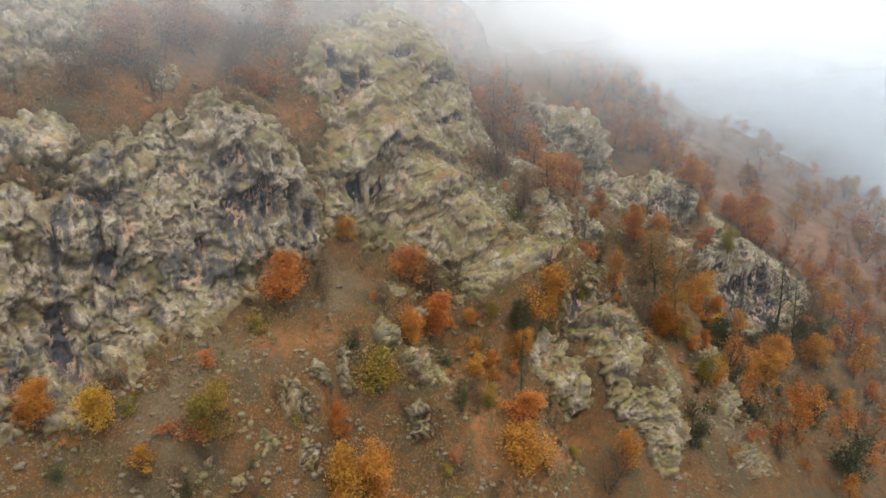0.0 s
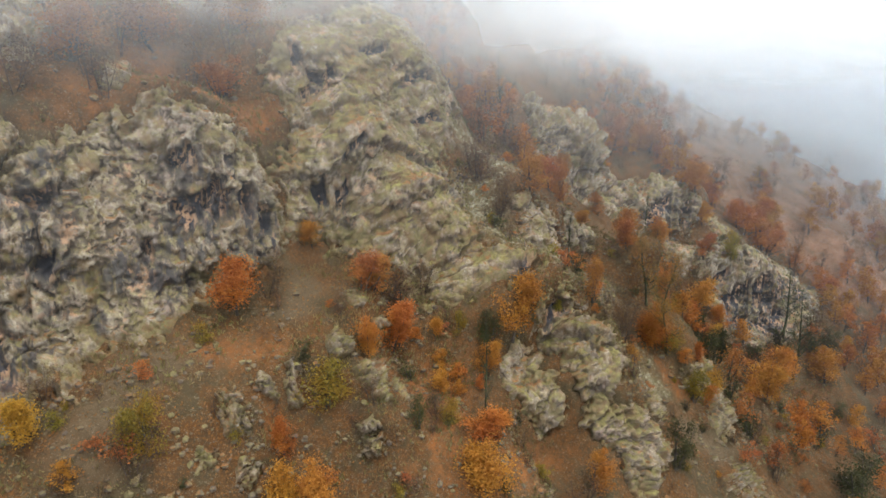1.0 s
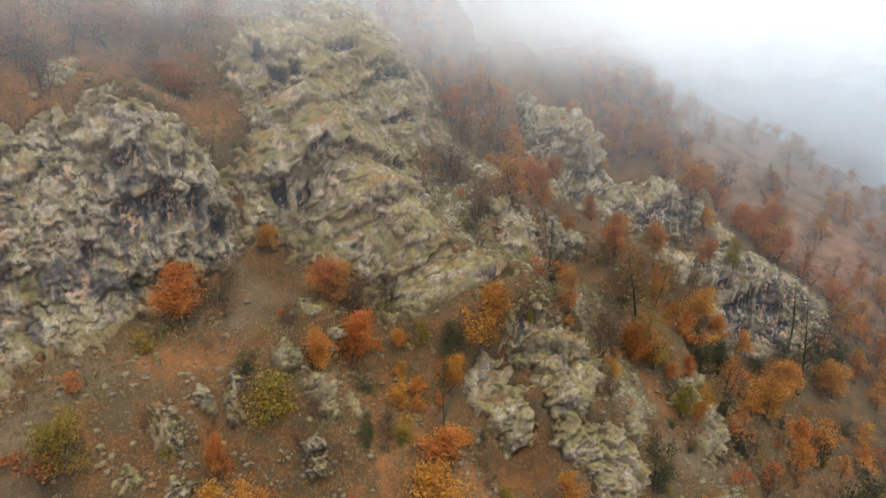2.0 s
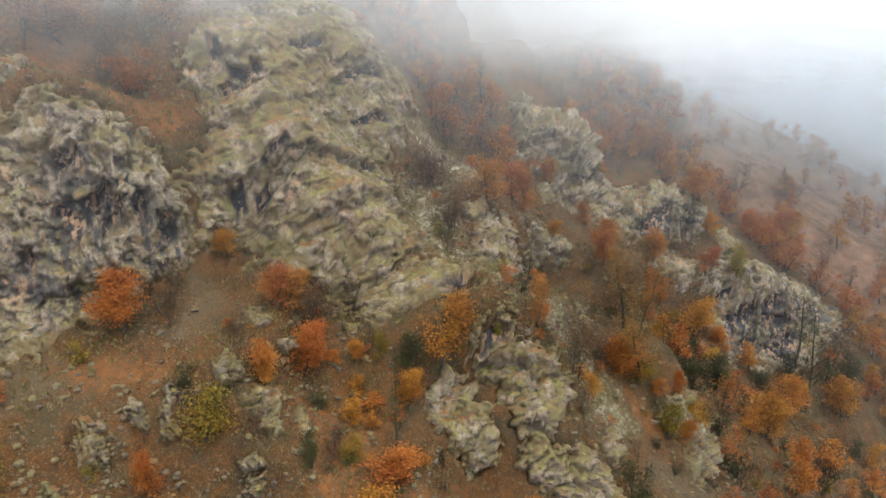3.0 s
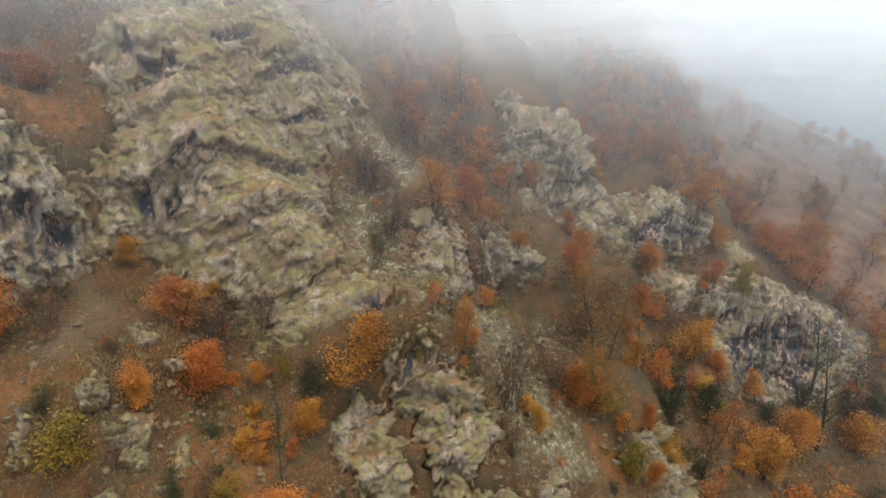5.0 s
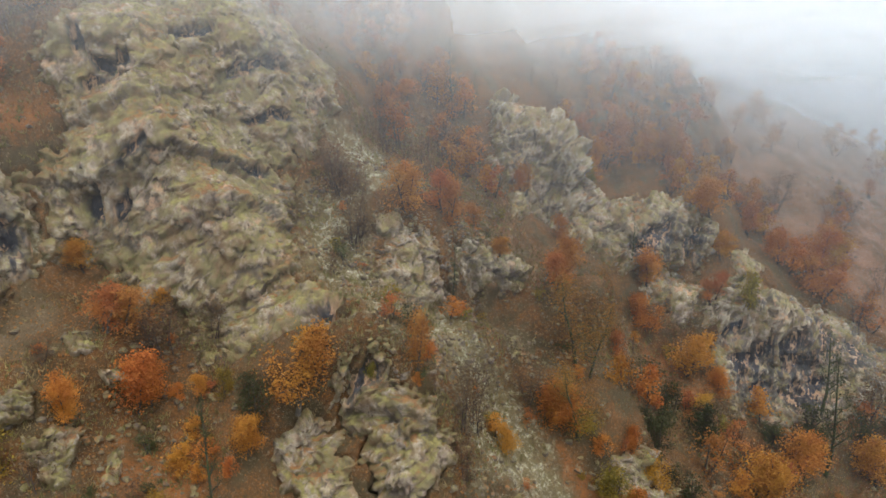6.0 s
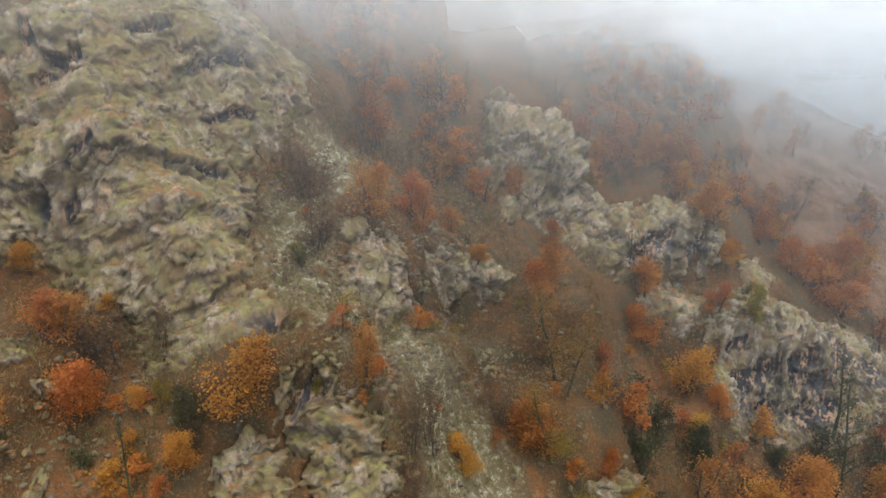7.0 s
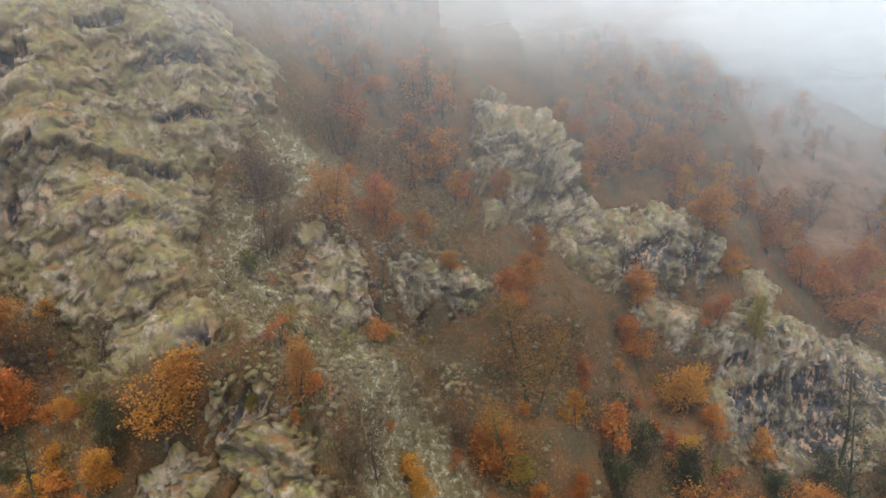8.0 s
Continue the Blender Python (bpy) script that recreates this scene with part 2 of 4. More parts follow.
# spurs and hollows: centre u, s; half-widths; turn in degrees; how far they stand out
SPURS = [
    (-18.3, 8.1, 18.7, 9.7, 9, -17.11),
    (-5.9, 10.1, 14.1, 8.3, 108, 23.14),
    (38.5, 1.8, 8.3, 22.8, 101, -8.67),
    (31.5, 1.1, 7.6, 16.0, 95, 11.03),
    (24.1, 0.1, 7.7, 21.2, 8, -6.71),
    (-4.1, 9.0, 15.4, 4.3, 115, -11.18),
    (-25.0, 4.5, 5.9, 7.3, 72, 11.51),
    (-19.1, 12.7, 4.2, 8.8, 23, 10.00),
    (13.6, 4.8, 4.4, 25.0, 0, -1.97),
    (7.7, -0.9, 4.5, 2.9, 169, -13.15),
    (8.3, -1.0, 2.3, 6.6, 91, 10.42),
    (10.6, -5.8, 8.0, 5.7, 83, 3.28),
    (-25.2, 12.5, 3.5, 7.6, 39, 4.63),
    (-13.9, 5.4, 3.4, 5.9, 97, 5.24),
    (-9.7, 5.0, 3.2, 5.0, 62, -6.08),
    (3.7, 14.6, 2.6, 25.5, 130, -1.09),
]
KNOLLS = [
    (31.0, -5.4, 2.2, 8.9, 51, 3.58),
    (22.5, 12.9, 2.5, 5.5, 17, 4.76),
    (-17.6, -0.8, 2.9, 6.5, 24, 3.36),
    (33.7, 0.1, 14.9, 2.4, 4, -1.67),
    (26.8, 5.0, 2.8, 19.7, 67, 0.99),
    (-18.4, 21.7, 5.3, 2.6, 147, -3.05),
    (25.3, -9.0, 5.1, 2.4, 20, 3.43),
    (-7.0, -2.6, 2.4, 3.6, 110, -4.05),
    (-1.0, 14.2, 2.6, 4.7, 14, -2.57),
    (-12.2, 19.8, 2.6, 6.2, 69, 1.82),
    (50.4, -0.9, 3.8, 2.6, 129, 2.64),
    (-8.7, -8.1, 3.0, 2.5, 88, -2.94),
    (21.1, 9.3, 2.6, 2.5, 145, -2.14),
    (-11.3, 14.8, 2.5, 2.6, 45, 2.03),
    (-25.5, 3.4, 3.9, 2.4, 74, -1.36),
    (-12.2, 16.6, 2.5, 2.6, 70, -1.41),
]


def hashed(ix, iy, iz, seed):
    h = (ix.astype(np.int64) * 374761393 + iy.astype(np.int64) * 668265263 + iz.astype(np.int64) * 2147483647 + seed * 974634777) & 0xFFFFFFFF
    h = ((h ^ (h >> 13)) * 1274126177) & 0xFFFFFFFF
    h = ((h ^ (h >> 16)) * 2246822519) & 0xFFFFFFFF
    return ((h ^ (h >> 15)) & 0xFFFFFF) / float(0xFFFFFF)


def vnoise(x, y, seed=0):
    """Smooth value noise from -1 to 1."""
    ix, iy = np.floor(x), np.floor(y)
    fx, fy = x - ix, y - iy
    fx, fy = fx * fx * fx * (fx * (fx * 6 - 15) + 10), fy * fy * fy * (fy * (fy * 6 - 15) + 10)
    z = np.zeros_like(ix)
    a, b = hashed(ix, iy, z, seed), hashed(ix + 1, iy, z, seed)
    c, d = hashed(ix, iy + 1, z, seed), hashed(ix + 1, iy + 1, z, seed)
    return 2 * ((a * (1 - fx) + b * fx) * (1 - fy) + (c * (1 - fx) + d * fx) * fy) - 1


def fbm(x, y, seed=0, octaves=5, gain=0.5):
    out, amp = 0.0, 1.0
    for k in range(octaves):
        out = out + amp * vnoise(x * 2.03 ** k + 17.3 * k, y * 2.03 ** k - 9.1 * k, seed + k)
        amp *= gain
    return out


def ridged(x, y, seed=0, octaves=5, gain=0.55):
    out, amp = 0.0, 1.0
    for k in range(octaves):
        out = out + amp * (1 - 2 * np.abs(vnoise(x * 2.1 ** k + 5.7 * k, y * 2.1 ** k + 3.3 * k, seed + k)))
        amp *= gain
    return out


def blocks(x, y, seed=0):
    """Fractured blocks: a random level for each cell, and how near the crack is (0 at the crack)."""
    ix, iy = np.floor(x), np.floor(y)
    best = np.full(x.shape, 9.0)
    second = np.full(x.shape, 9.0)
    level = np.zeros(x.shape)
    z = np.zeros_like(ix)
    for dx in (-1, 0, 1):
        for dy in (-1, 0, 1):
            cx, cy = ix + dx, iy + dy
            px, py = cx + hashed(cx, cy, z, seed), cy + hashed(cx, cy, z, seed + 1)
            d = np.hypot(px - x, py - y)
            # each block leans its own way
            lv = 2 * hashed(cx, cy, z, seed + 2) - 1 + (x - px) * (2 * hashed(cx, cy, z, seed + 3) - 1) * 1.2 + (y - py) * (2 * hashed(cx, cy, z, seed + 4) - 1) * 1.2
            nearer = d < best
            second = np.where(nearer, best, np.minimum(second, d))
            level = np.where(nearer, lv, level)
            best = np.where(nearer, d, best)
    return level, second - best


def landform(u, s):
    h = -0.163 + 0.0180 * np.clip(u, -120, 140) + 0.0923 * np.clip(s, -70, 70)
    for cu, cs, a, b, turn, height in SPURS + KNOLLS:
        c, d = math.cos(radians(turn)), math.sin(radians(turn))
        x, y = (c * (u - cu) + d * (s - cs)) / a, (-d * (u - cu) + c * (s - cs)) / b
        h = h + height * np.exp(-x * x - y * y)
    # beyond the last crag the hillside lies back in a gentler shoulder
    w = np.clip((u - 48) / 16, 0, 1)
    w = w * w * (3 - 2 * w)
    h = h * (1 - w) + (0.6 - 0.27 * np.clip(s, -14, 45)) * w
    # the foot runs out into the valley, the head rounds off
    h = h + np.where(s < -75, -(s + 75) * 0.62, 0.0) - np.where(s > 95, (s - 95) * 0.78, 0.0)
    return h


# rock crags: look, how far the rock stands out, and the outline in u, s
CRAGS, OUTCROPS = [], []


def crag_at(kind, lift, outline):
    CRAGS.append((kind, lift, outline))


crag_at("stained", 0.45, [(-34.5, 17.6), (-29.9, 16.9), (-27.2, 18.3), (-25.1, 19.2), (-23.1, 18.4), (-21.6, 19.2), (-20.7, 17.9), (-19.4, 16.3), (-17.8, 15.4), (-16.8, 13.5), (-15.8, 11.3), (-15.7, 9.8), (-18.3, 9.6), (-20.1, 9.6), (-22.0, 9.0), (-24.0, 8.3), (-26.1, 8.8), (-27.8, 8.1), (-29.5, 7.1), (-30.5, 7.8), (-31.9, 6.6), (-34.2, 6.8), (-36.9, 7.4)])
crag_at("grey", 0.4, [(-30.6, 27.9), (-26.3, 29.2), (-23.3, 28.6), (-23.7, 25.7), (-26.1, 23.5), (-28.2, 22.6), (-32.0, 21.6)])
crag_at("stained", 0.4, [(-32.3, 20.4), (-29.0, 20.4), (-28.3, 19.0), (-29.3, 17.8), (-30.8, 17.6), (-33.2, 17.5)])
crag_at("grey", 0.4, [(-23.9, 21.1), (-21.9, 22.6), (-20.9, 22.4), (-23.2, 19.8), (-24.1, 19.8)])
crag_at("green", 0.4, [(-15.1, 20.6), (-13.7, 21.5), (-11.3, 23.2), (-8.6, 23.4), (-4.7, 23.0), (-1.5, 20.7), (2.2, 19.2), (0.8, 15.6), (-1.8, 12.7), (-4.7, 12.0), (-3.5, 10.4), (-5.5, 7.1), (-6.3, 4.1), (-5.4, 1.9), (-5.7, 0.4), (-7.3, 0.5), (-8.9, 1.3), (-10.2, 1.3), (-10.7, 2.7), (-10.9, 5.1), (-12.4, 7.4), (-13.1, 9.6), (-14.9, 10.9), (-16.0, 11.5), (-16.8, 13.9), (-15.0, 16.1), (-14.4, 17.4), (-15.4, 18.5)])
crag_at("pale", 0.7, [(-6.7, -0.0), (-4.3, -1.0), (-3.9, -2.6), (-3.2, -3.4), (-3.2, -5.6), (-2.4, -6.7), (-3.6, -7.8), (-4.6, -8.4), (-4.5, -10.1), (-5.6, -10.7), (-7.0, -9.5), (-6.8, -7.4), (-6.7, -5.2), (-6.7, -3.0), (-6.8, -1.3)])
crag_at("pale", 0.7, [(-5.1, -8.1), (-2.8, -9.6), (-2.0, -12.0), (-2.7, -13.6), (-4.4, -14.2), (-6.4, -13.8), (-6.4, -11.9), (-6.3, -10.0), (-6.4, -8.0)])
crag_at("pale", 0.7, [(-9.2, -1.9), (-7.9, -1.5), (-6.9, -2.4), (-6.9, -4.8), (-7.0, -6.3), (-7.6, -7.4), (-8.5, -7.3), (-9.4, -5.6), (-9.7, -3.6)])
crag_at("grey", 0.45, [(-1.1, 5.7), (-0.3, 7.4), (0.9, 7.4), (2.1, 6.1), (3.2, 4.7), (2.5, 4.0), (3.2, 2.9), (3.1, 1.9), (0.5, 1.0), (-0.5, 2.7), (-1.5, 3.9)])
crag_at("grey", 0.35, [(3.7, 5.0), (6.5, 4.8), (9.9, 4.6), (11.6, 3.2), (9.9, 1.9), (7.5, 2.7), (5.5, 1.8), (4.0, 2.7)])
crag_at("grey", 1.0, [(19.9, 21.2), (21.7, 20.9), (22.6, 19.0), (22.6, 15.2), (22.9, 13.2), (24.3, 11.7), (26.6, 10.7), (27.3, 9.3), (28.3, 8.6), (29.8, 6.8), (30.4, 4.7), (31.4, 3.3), (32.6, 1.9), (32.0, 0.1), (30.2, -0.4), (28.1, 1.2), (25.1, 1.6), (22.4, 2.4), (20.6, 5.0), (20.2, 7.6), (19.4, 9.2), (18.6, 10.2), (17.0, 9.0), (15.6, 9.3), (17.2, 11.6), (17.0, 14.5), (17.9, 17.8)])
crag_at("stained", 0.45, [(22.9, 1.7), (27.5, 0.6), (30.8, -2.5), (37.3, -5.0), (41.9, -7.7), (44.5, -10.2), (45.1, -13.7), (39.1, -17.6), (33.9, -16.1), (30.3, -14.4), (28.6, -12.2), (26.3, -9.7), (26.3, -7.8), (27.6, -5.4), (26.1, -3.7), (24.7, -1.3)])
crag_at("stained", 0.4, [(34.3, -0.2), (36.8, -0.2), (36.6, -2.9), (34.1, -3.7), (33.2, -2.1)])
crag_at("grey", 0.45, [(9.0, -9.7), (11.8, -10.7), (13.3, -12.9), (11.9, -15.2), (9.8, -16.9), (6.9, -16.2), (6.9, -14.2), (7.6, -12.5), (6.4, -10.9)])


def outcrop_at(*outline, lift=0.65):
    OUTCROPS.append((lift, list(outline)))


outcrop_at((-24.8, 3.7), (-23.7, 4.0), (-23.2, 2.9), (-23.2, 1.9), (-24.1, 0.9), (-25.2, 1.4), (-25.5, 2.7))
outcrop_at((-18.6, 1.5), (-17.4, 1.6), (-16.6, 1.0), (-17.2, -0.5), (-17.0, -1.5), (-18.0, -1.1), (-18.4, 0.0))
outcrop_at((-19.6, -0.8), (-18.5, -1.0), (-18.3, -2.4), (-18.8, -3.3), (-19.8, -2.4))
outcrop_at((-18.8, 3.8), (-18.0, 4.1), (-17.6, 3.2), (-18.1, 2.2), (-19.1, 2.2), (-19.2, 3.2))
outcrop_at((-21.2, 3.5), (-20.7, 3.5), (-20.6, 2.6), (-21.1, 2.5))
outcrop_at((-16.4, 5.5), (-15.3, 5.4), (-15.4, 4.3), (-16.4, 4.1))
outcrop_at((-15.4, 3.7), (-14.3, 3.8), (-14.2, 3.0), (-15.2, 3.0))
outcrop_at((-22.5, 3.9), (-22.0, 2.9), (-22.3, 1.7), (-22.8, 2.6))
outcrop_at((-21.7, 2.7), (-21.0, 2.6), (-21.1, 1.2), (-21.9, 1.2))
outcrop_at((-26.5, 2.0), (-25.3, 1.6), (-25.5, 0.5), (-26.7, 0.4))
outcrop_at((-24.9, 0.5), (-24.0, -0.3), (-24.8, -1.1), (-25.5, -0.4))
outcrop_at((-28.6, 1.0), (-27.6, 0.7), (-27.8, -0.3), (-28.7, 0.0))
outcrop_at((4.2, -15.4), (7.9, -18.2), (9.9, -20.7), (7.7, -20.9), (2.7, -17.9), lift=0.3)
outcrop_at((-1.7, -9.5), (1.0, -9.3), (1.1, -11.3), (-1.1, -11.2), lift=0.3)
outcrop_at((-15.7, 0.2), (-14.9, 0.4), (-15.6, -1.3), (-16.6, -1.5))
outcrop_at((10.1, -10.0), (12.6, -10.0), (12.2, -11.0), (10.5, -11.3), lift=0.3)

# patches of trodden earth and of stony turf
BARE = [
    [(-17.0, 9.5), (-15.5, 8.7), (-16.1, 6.4), (-18.6, 5.1), (-19.8, 5.7), (-18.5, 8.1)],
    [(-26.4, 8.8), (-23.8, 7.5), (-24.6, 5.2), (-27.4, 5.1), (-29.1, 3.3), (-29.1, 1.4), (-31.6, 2.5), (-32.0, 4.3), (-30.6, 5.6), (-29.0, 6.5)],
    [(3.5, -11.2), (5.7, -14.2), (9.3, -17.8), (4.7, -16.6), (2.0, -13.5)],
    [(19.3, -3.8), (23.9, -6.0), (26.4, -11.0), (27.2, -13.2), (20.5, -11.2), (19.0, -8.0)],
]
TURF = [
    [(-3.2, 11.0), (0.1, 9.5), (-1.3, 4.2), (-0.3, 0.6), (3.8, 1.6), (1.6, -3.2), (3.6, -6.4), (2.7, -9.1), (-1.9, -8.0), (-1.1, -1.6), (-5.2, 0.6), (-5.4, 5.2)],
    [(-16.5, 14.5), (-16.1, 11.2), (-17.2, 10.9), (-18.3, 13.3)],
    [(1.7, -0.6), (4.4, -3.4), (5.0, -8.5), (4.7, -11.5), (1.3, -9.5), (-0.9, -6.5), (0.1, -3.0)],
    [(-1.0, 16.0), (4.0, 14.0), (6.0, 8.0), (0.0, 9.0)],
]

# drifts of bright fallen leaves
DRIFTS = [
    [(-20.1, 23.9), (-18.2, 22.7), (-17.1, 19.0), (-14.7, 17.2), (-15.4, 16.2), (-17.6, 15.9), (-19.3, 16.8), (-20.9, 18.8)],
    [(-24.0, 26.8), (-18.7, 25.1), (-17.1, 21.0), (-21.3, 19.9), (-24.9, 19.3), (-25.7, 20.3), (-21.9, 23.9)],
    [(-24.6, 7.0), (-22.7, 6.9), (-20.3, 4.9), (-21.0, 3.7), (-23.1, 4.5), (-24.6, 5.2)],
    [(-23.2, 1.9), (-22.2, 1.9), (-22.4, 0.1), (-23.5, 0.2)],
    [(-15.3, 1.7), (-11.2, -0.8), (-13.1, -4.3), (-16.5, -2.4)],
    [(5.4, -7.9), (7.1, -12.3), (5.6, -11.9), (4.5, -9.8)],
    [(21.5, -2.0), (25.2, -5.0), (23.7, -9.8), (26.9, -14.0), (24.2, -13.5), (22.1, -7.7)],
    [(-12.8, 1.1), (-10.2, -1.2), (-14.2, -5.4), (-7.6, -7.5), (-7.6, -9.9), (-16.5, -8.1), (-18.1, -4.2)],
    [(-8.1, 14.4), (-6.7, 14.7), (-5.0, 13.1), (-5.3, 12.8), (-7.2, 13.6)],
]

# hollows under overhangs: centre u, s; half-width, half-height; depth
NICHES_LEFT = [
    (-21.8, 15.1, 0.65, 0.61, 0.7),
    (-21.6, 12.9, 1.28, 0.91, 1.0),
    (-20.3, 12.4, 0.60, 0.75, 0.9),
    (-19.1, 12.4, 0.46, 0.78, 0.9),
    (-17.8, 11.5, 0.82, 0.85, 1.1),
    (-28.0, 15.7, 0.97, 0.56, 0.6),
    (-28.4, 12.9, 0.49, 0.75, 0.7),
    (-31.1, 12.2, 0.56, 0.67, 0.6),
    (-31.2, 10.0, 0.69, 2.00, 0.6),
    (-24.1, 12.1, 0.43, 0.98, 0.5),
]
NICHES_FACE = [
    (-7.8, 18.8, 1.28, 0.42, 0.9),
    (-4.7, 16.7, 2.10, 0.44, 0.9),
    (-4.4, 14.3, 1.46, 0.32, 0.9),
    (-13.0, 19.3, 0.37, 0.97, 0.7),
    (-11.7, 18.1, 0.87, 0.63, 0.8),
    (-12.2, 17.6, 0.86, 0.47, 0.6),
    (-11.7, 13.2, 0.68, 0.26, 0.7),
    (-13.6, 12.2, 0.32, 0.86, 0.8),
    (-12.6, 11.6, 0.40, 0.75, 0.7),
    (-6.9, 11.8, 1.69, 0.51, 0.8),
    (-6.6, 1.1, 1.10, 0.64, 1.0),
    (-5.5, -1.9, 0.63, 0.85, 1.0),
]
NICHES_RIGHT = [
    (26.7, 3.3, 1.89, 0.97, 1.0),
    (29.8, 1.2, 1.02, 1.25, 1.0),
    (30.1, -8.8, 2.00, 1.07, 1.1),
    (33.3, -9.6, 1.10, 1.18, 1.1),
    (30.8, -11.2, 1.04, 0.62, 0.8),
    (29.1, -6.5, 0.69, 0.62, 0.7),
    (34.2, -11.5, 1.25, 1.09, 0.6),
    # three hollows added to darken this crag's foot, painted for its shade and moss
    (37.0, -10.5, 2.20, 2.00, 0.6),
    (33.6, -13.6, 2.00, 1.60, 0.7),
    (40.0, -12.8, 2.00, 1.80, 0.6),
]
NICHES = NICHES_LEFT + NICHES_FACE + NICHES_RIGHT

# how strongly each kind of rock is bedded and fluted, and how long its blocks lie along u and s
CUT = {"stained": (0.16, 0.26, 0.9, 1.3, 1.0, 0.6, 0.62), "grey": (0.26, 0.14, 1.1, 1.2, 1.0, 0.7, 0.85), "green": (0.6, 0.04, 1.5, 1.0, 1.0, 0.30, 0.52), "pale": (0.14, 0.14, 1.0, 1.2, 1.4, 0.6, 0.9), "outcrop": (0.2, 0.1, 0.8, 0.9, 1.5, 0.45, 1.9)}


def inside_by(outline, u, s):
    """How many metres inside the outline a spot lies; negative outside."""
    u, s = np.asarray(u, float), np.asarray(s, float)
    d, inside = np.full(u.shape, 1e9), np.zeros(u.shape, bool)
    for (u0, s0), (u1, s1) in zip(outline, outline[1:] + outline[:1]):
        du, ds = u1 - u0, s1 - s0
        f = np.clip(((u - u0) * du + (s - s0) * ds) / (du * du + ds * ds), 0, 1)
        d = np.minimum(d, np.hypot(u - u0 - f * du, s - s0 - f * ds))
        if ds:
            inside ^= ((s0 > s) != (s1 > s)) & (u < u0 + (s - s0) * du / ds)
    return np.where(inside, d, -d)


def bounds(outline, margin):
    us, ss = [p[0] for p in outline], [p[1] for p in outline]
    return min(us) - margin, max(us) + margin, min(ss) - margin, max(ss) + margin


BREADTHS = {}


def breadth(outline):
    """Half the outline's breadth, at most 3 m."""
    key = tuple(outline)
    if key in BREADTHS:
        return BREADTHS[key]
    a, b, c, d = bounds(outline, 0)
    u, s = np.meshgrid(np.linspace(a, b, 24), np.linspace(c, d, 24))
    BREADTHS[key] = float(min(3.0, max(0.4, inside_by(outline, u, s).max())))
    return BREADTHS[key]


def footprint(outline, u, s, seed):
    """1 at a rock's middle, 0 at its ragged edge, below 0 outside."""
    u, s = np.asarray(u, float), np.asarray(s, float)
    half = breadth(outline)
    a, b, c, d = bounds(outline, 2.5)
    e = np.full(u.shape, -9.0)
    near = (u > a) & (u < b) & (s > c) & (s < d)
    if near.any():
        p, q = u[near], s[near]
        e[near] = inside_by(outline, p, q) / half + 0.18 * fbm(p * 0.35, q * 0.35, seed, 4) + 0.20 * fbm(p * 1.5, q * 1.5, seed + 9, 4, 0.7)
    return e


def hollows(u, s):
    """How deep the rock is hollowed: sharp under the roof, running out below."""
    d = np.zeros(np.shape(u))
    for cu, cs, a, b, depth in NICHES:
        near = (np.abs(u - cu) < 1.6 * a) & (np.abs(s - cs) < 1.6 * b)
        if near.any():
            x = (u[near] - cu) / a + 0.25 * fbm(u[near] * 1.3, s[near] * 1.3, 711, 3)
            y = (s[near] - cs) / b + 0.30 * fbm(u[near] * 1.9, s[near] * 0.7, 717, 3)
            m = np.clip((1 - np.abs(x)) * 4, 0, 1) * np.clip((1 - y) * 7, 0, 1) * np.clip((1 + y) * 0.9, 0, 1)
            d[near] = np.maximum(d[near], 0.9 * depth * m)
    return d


def run_off_and_shade(u, s):
    """Where dark streaks run round and below the hollows: water, and painted shade on the right crag."""
    d = np.zeros(np.shape(u))
    for cu, cs, a, b, depth in NICHES_LEFT + NICHES_RIGHT:
        x, y = (u - cu) / (1.7 * a + 0.5), (s - cs + 0.5 * b) / (1.9 * b + 0.5)
        d = np.maximum(d, np.clip(1.0 * depth * (1 - x * x - y * y), 0, 1))
    return d


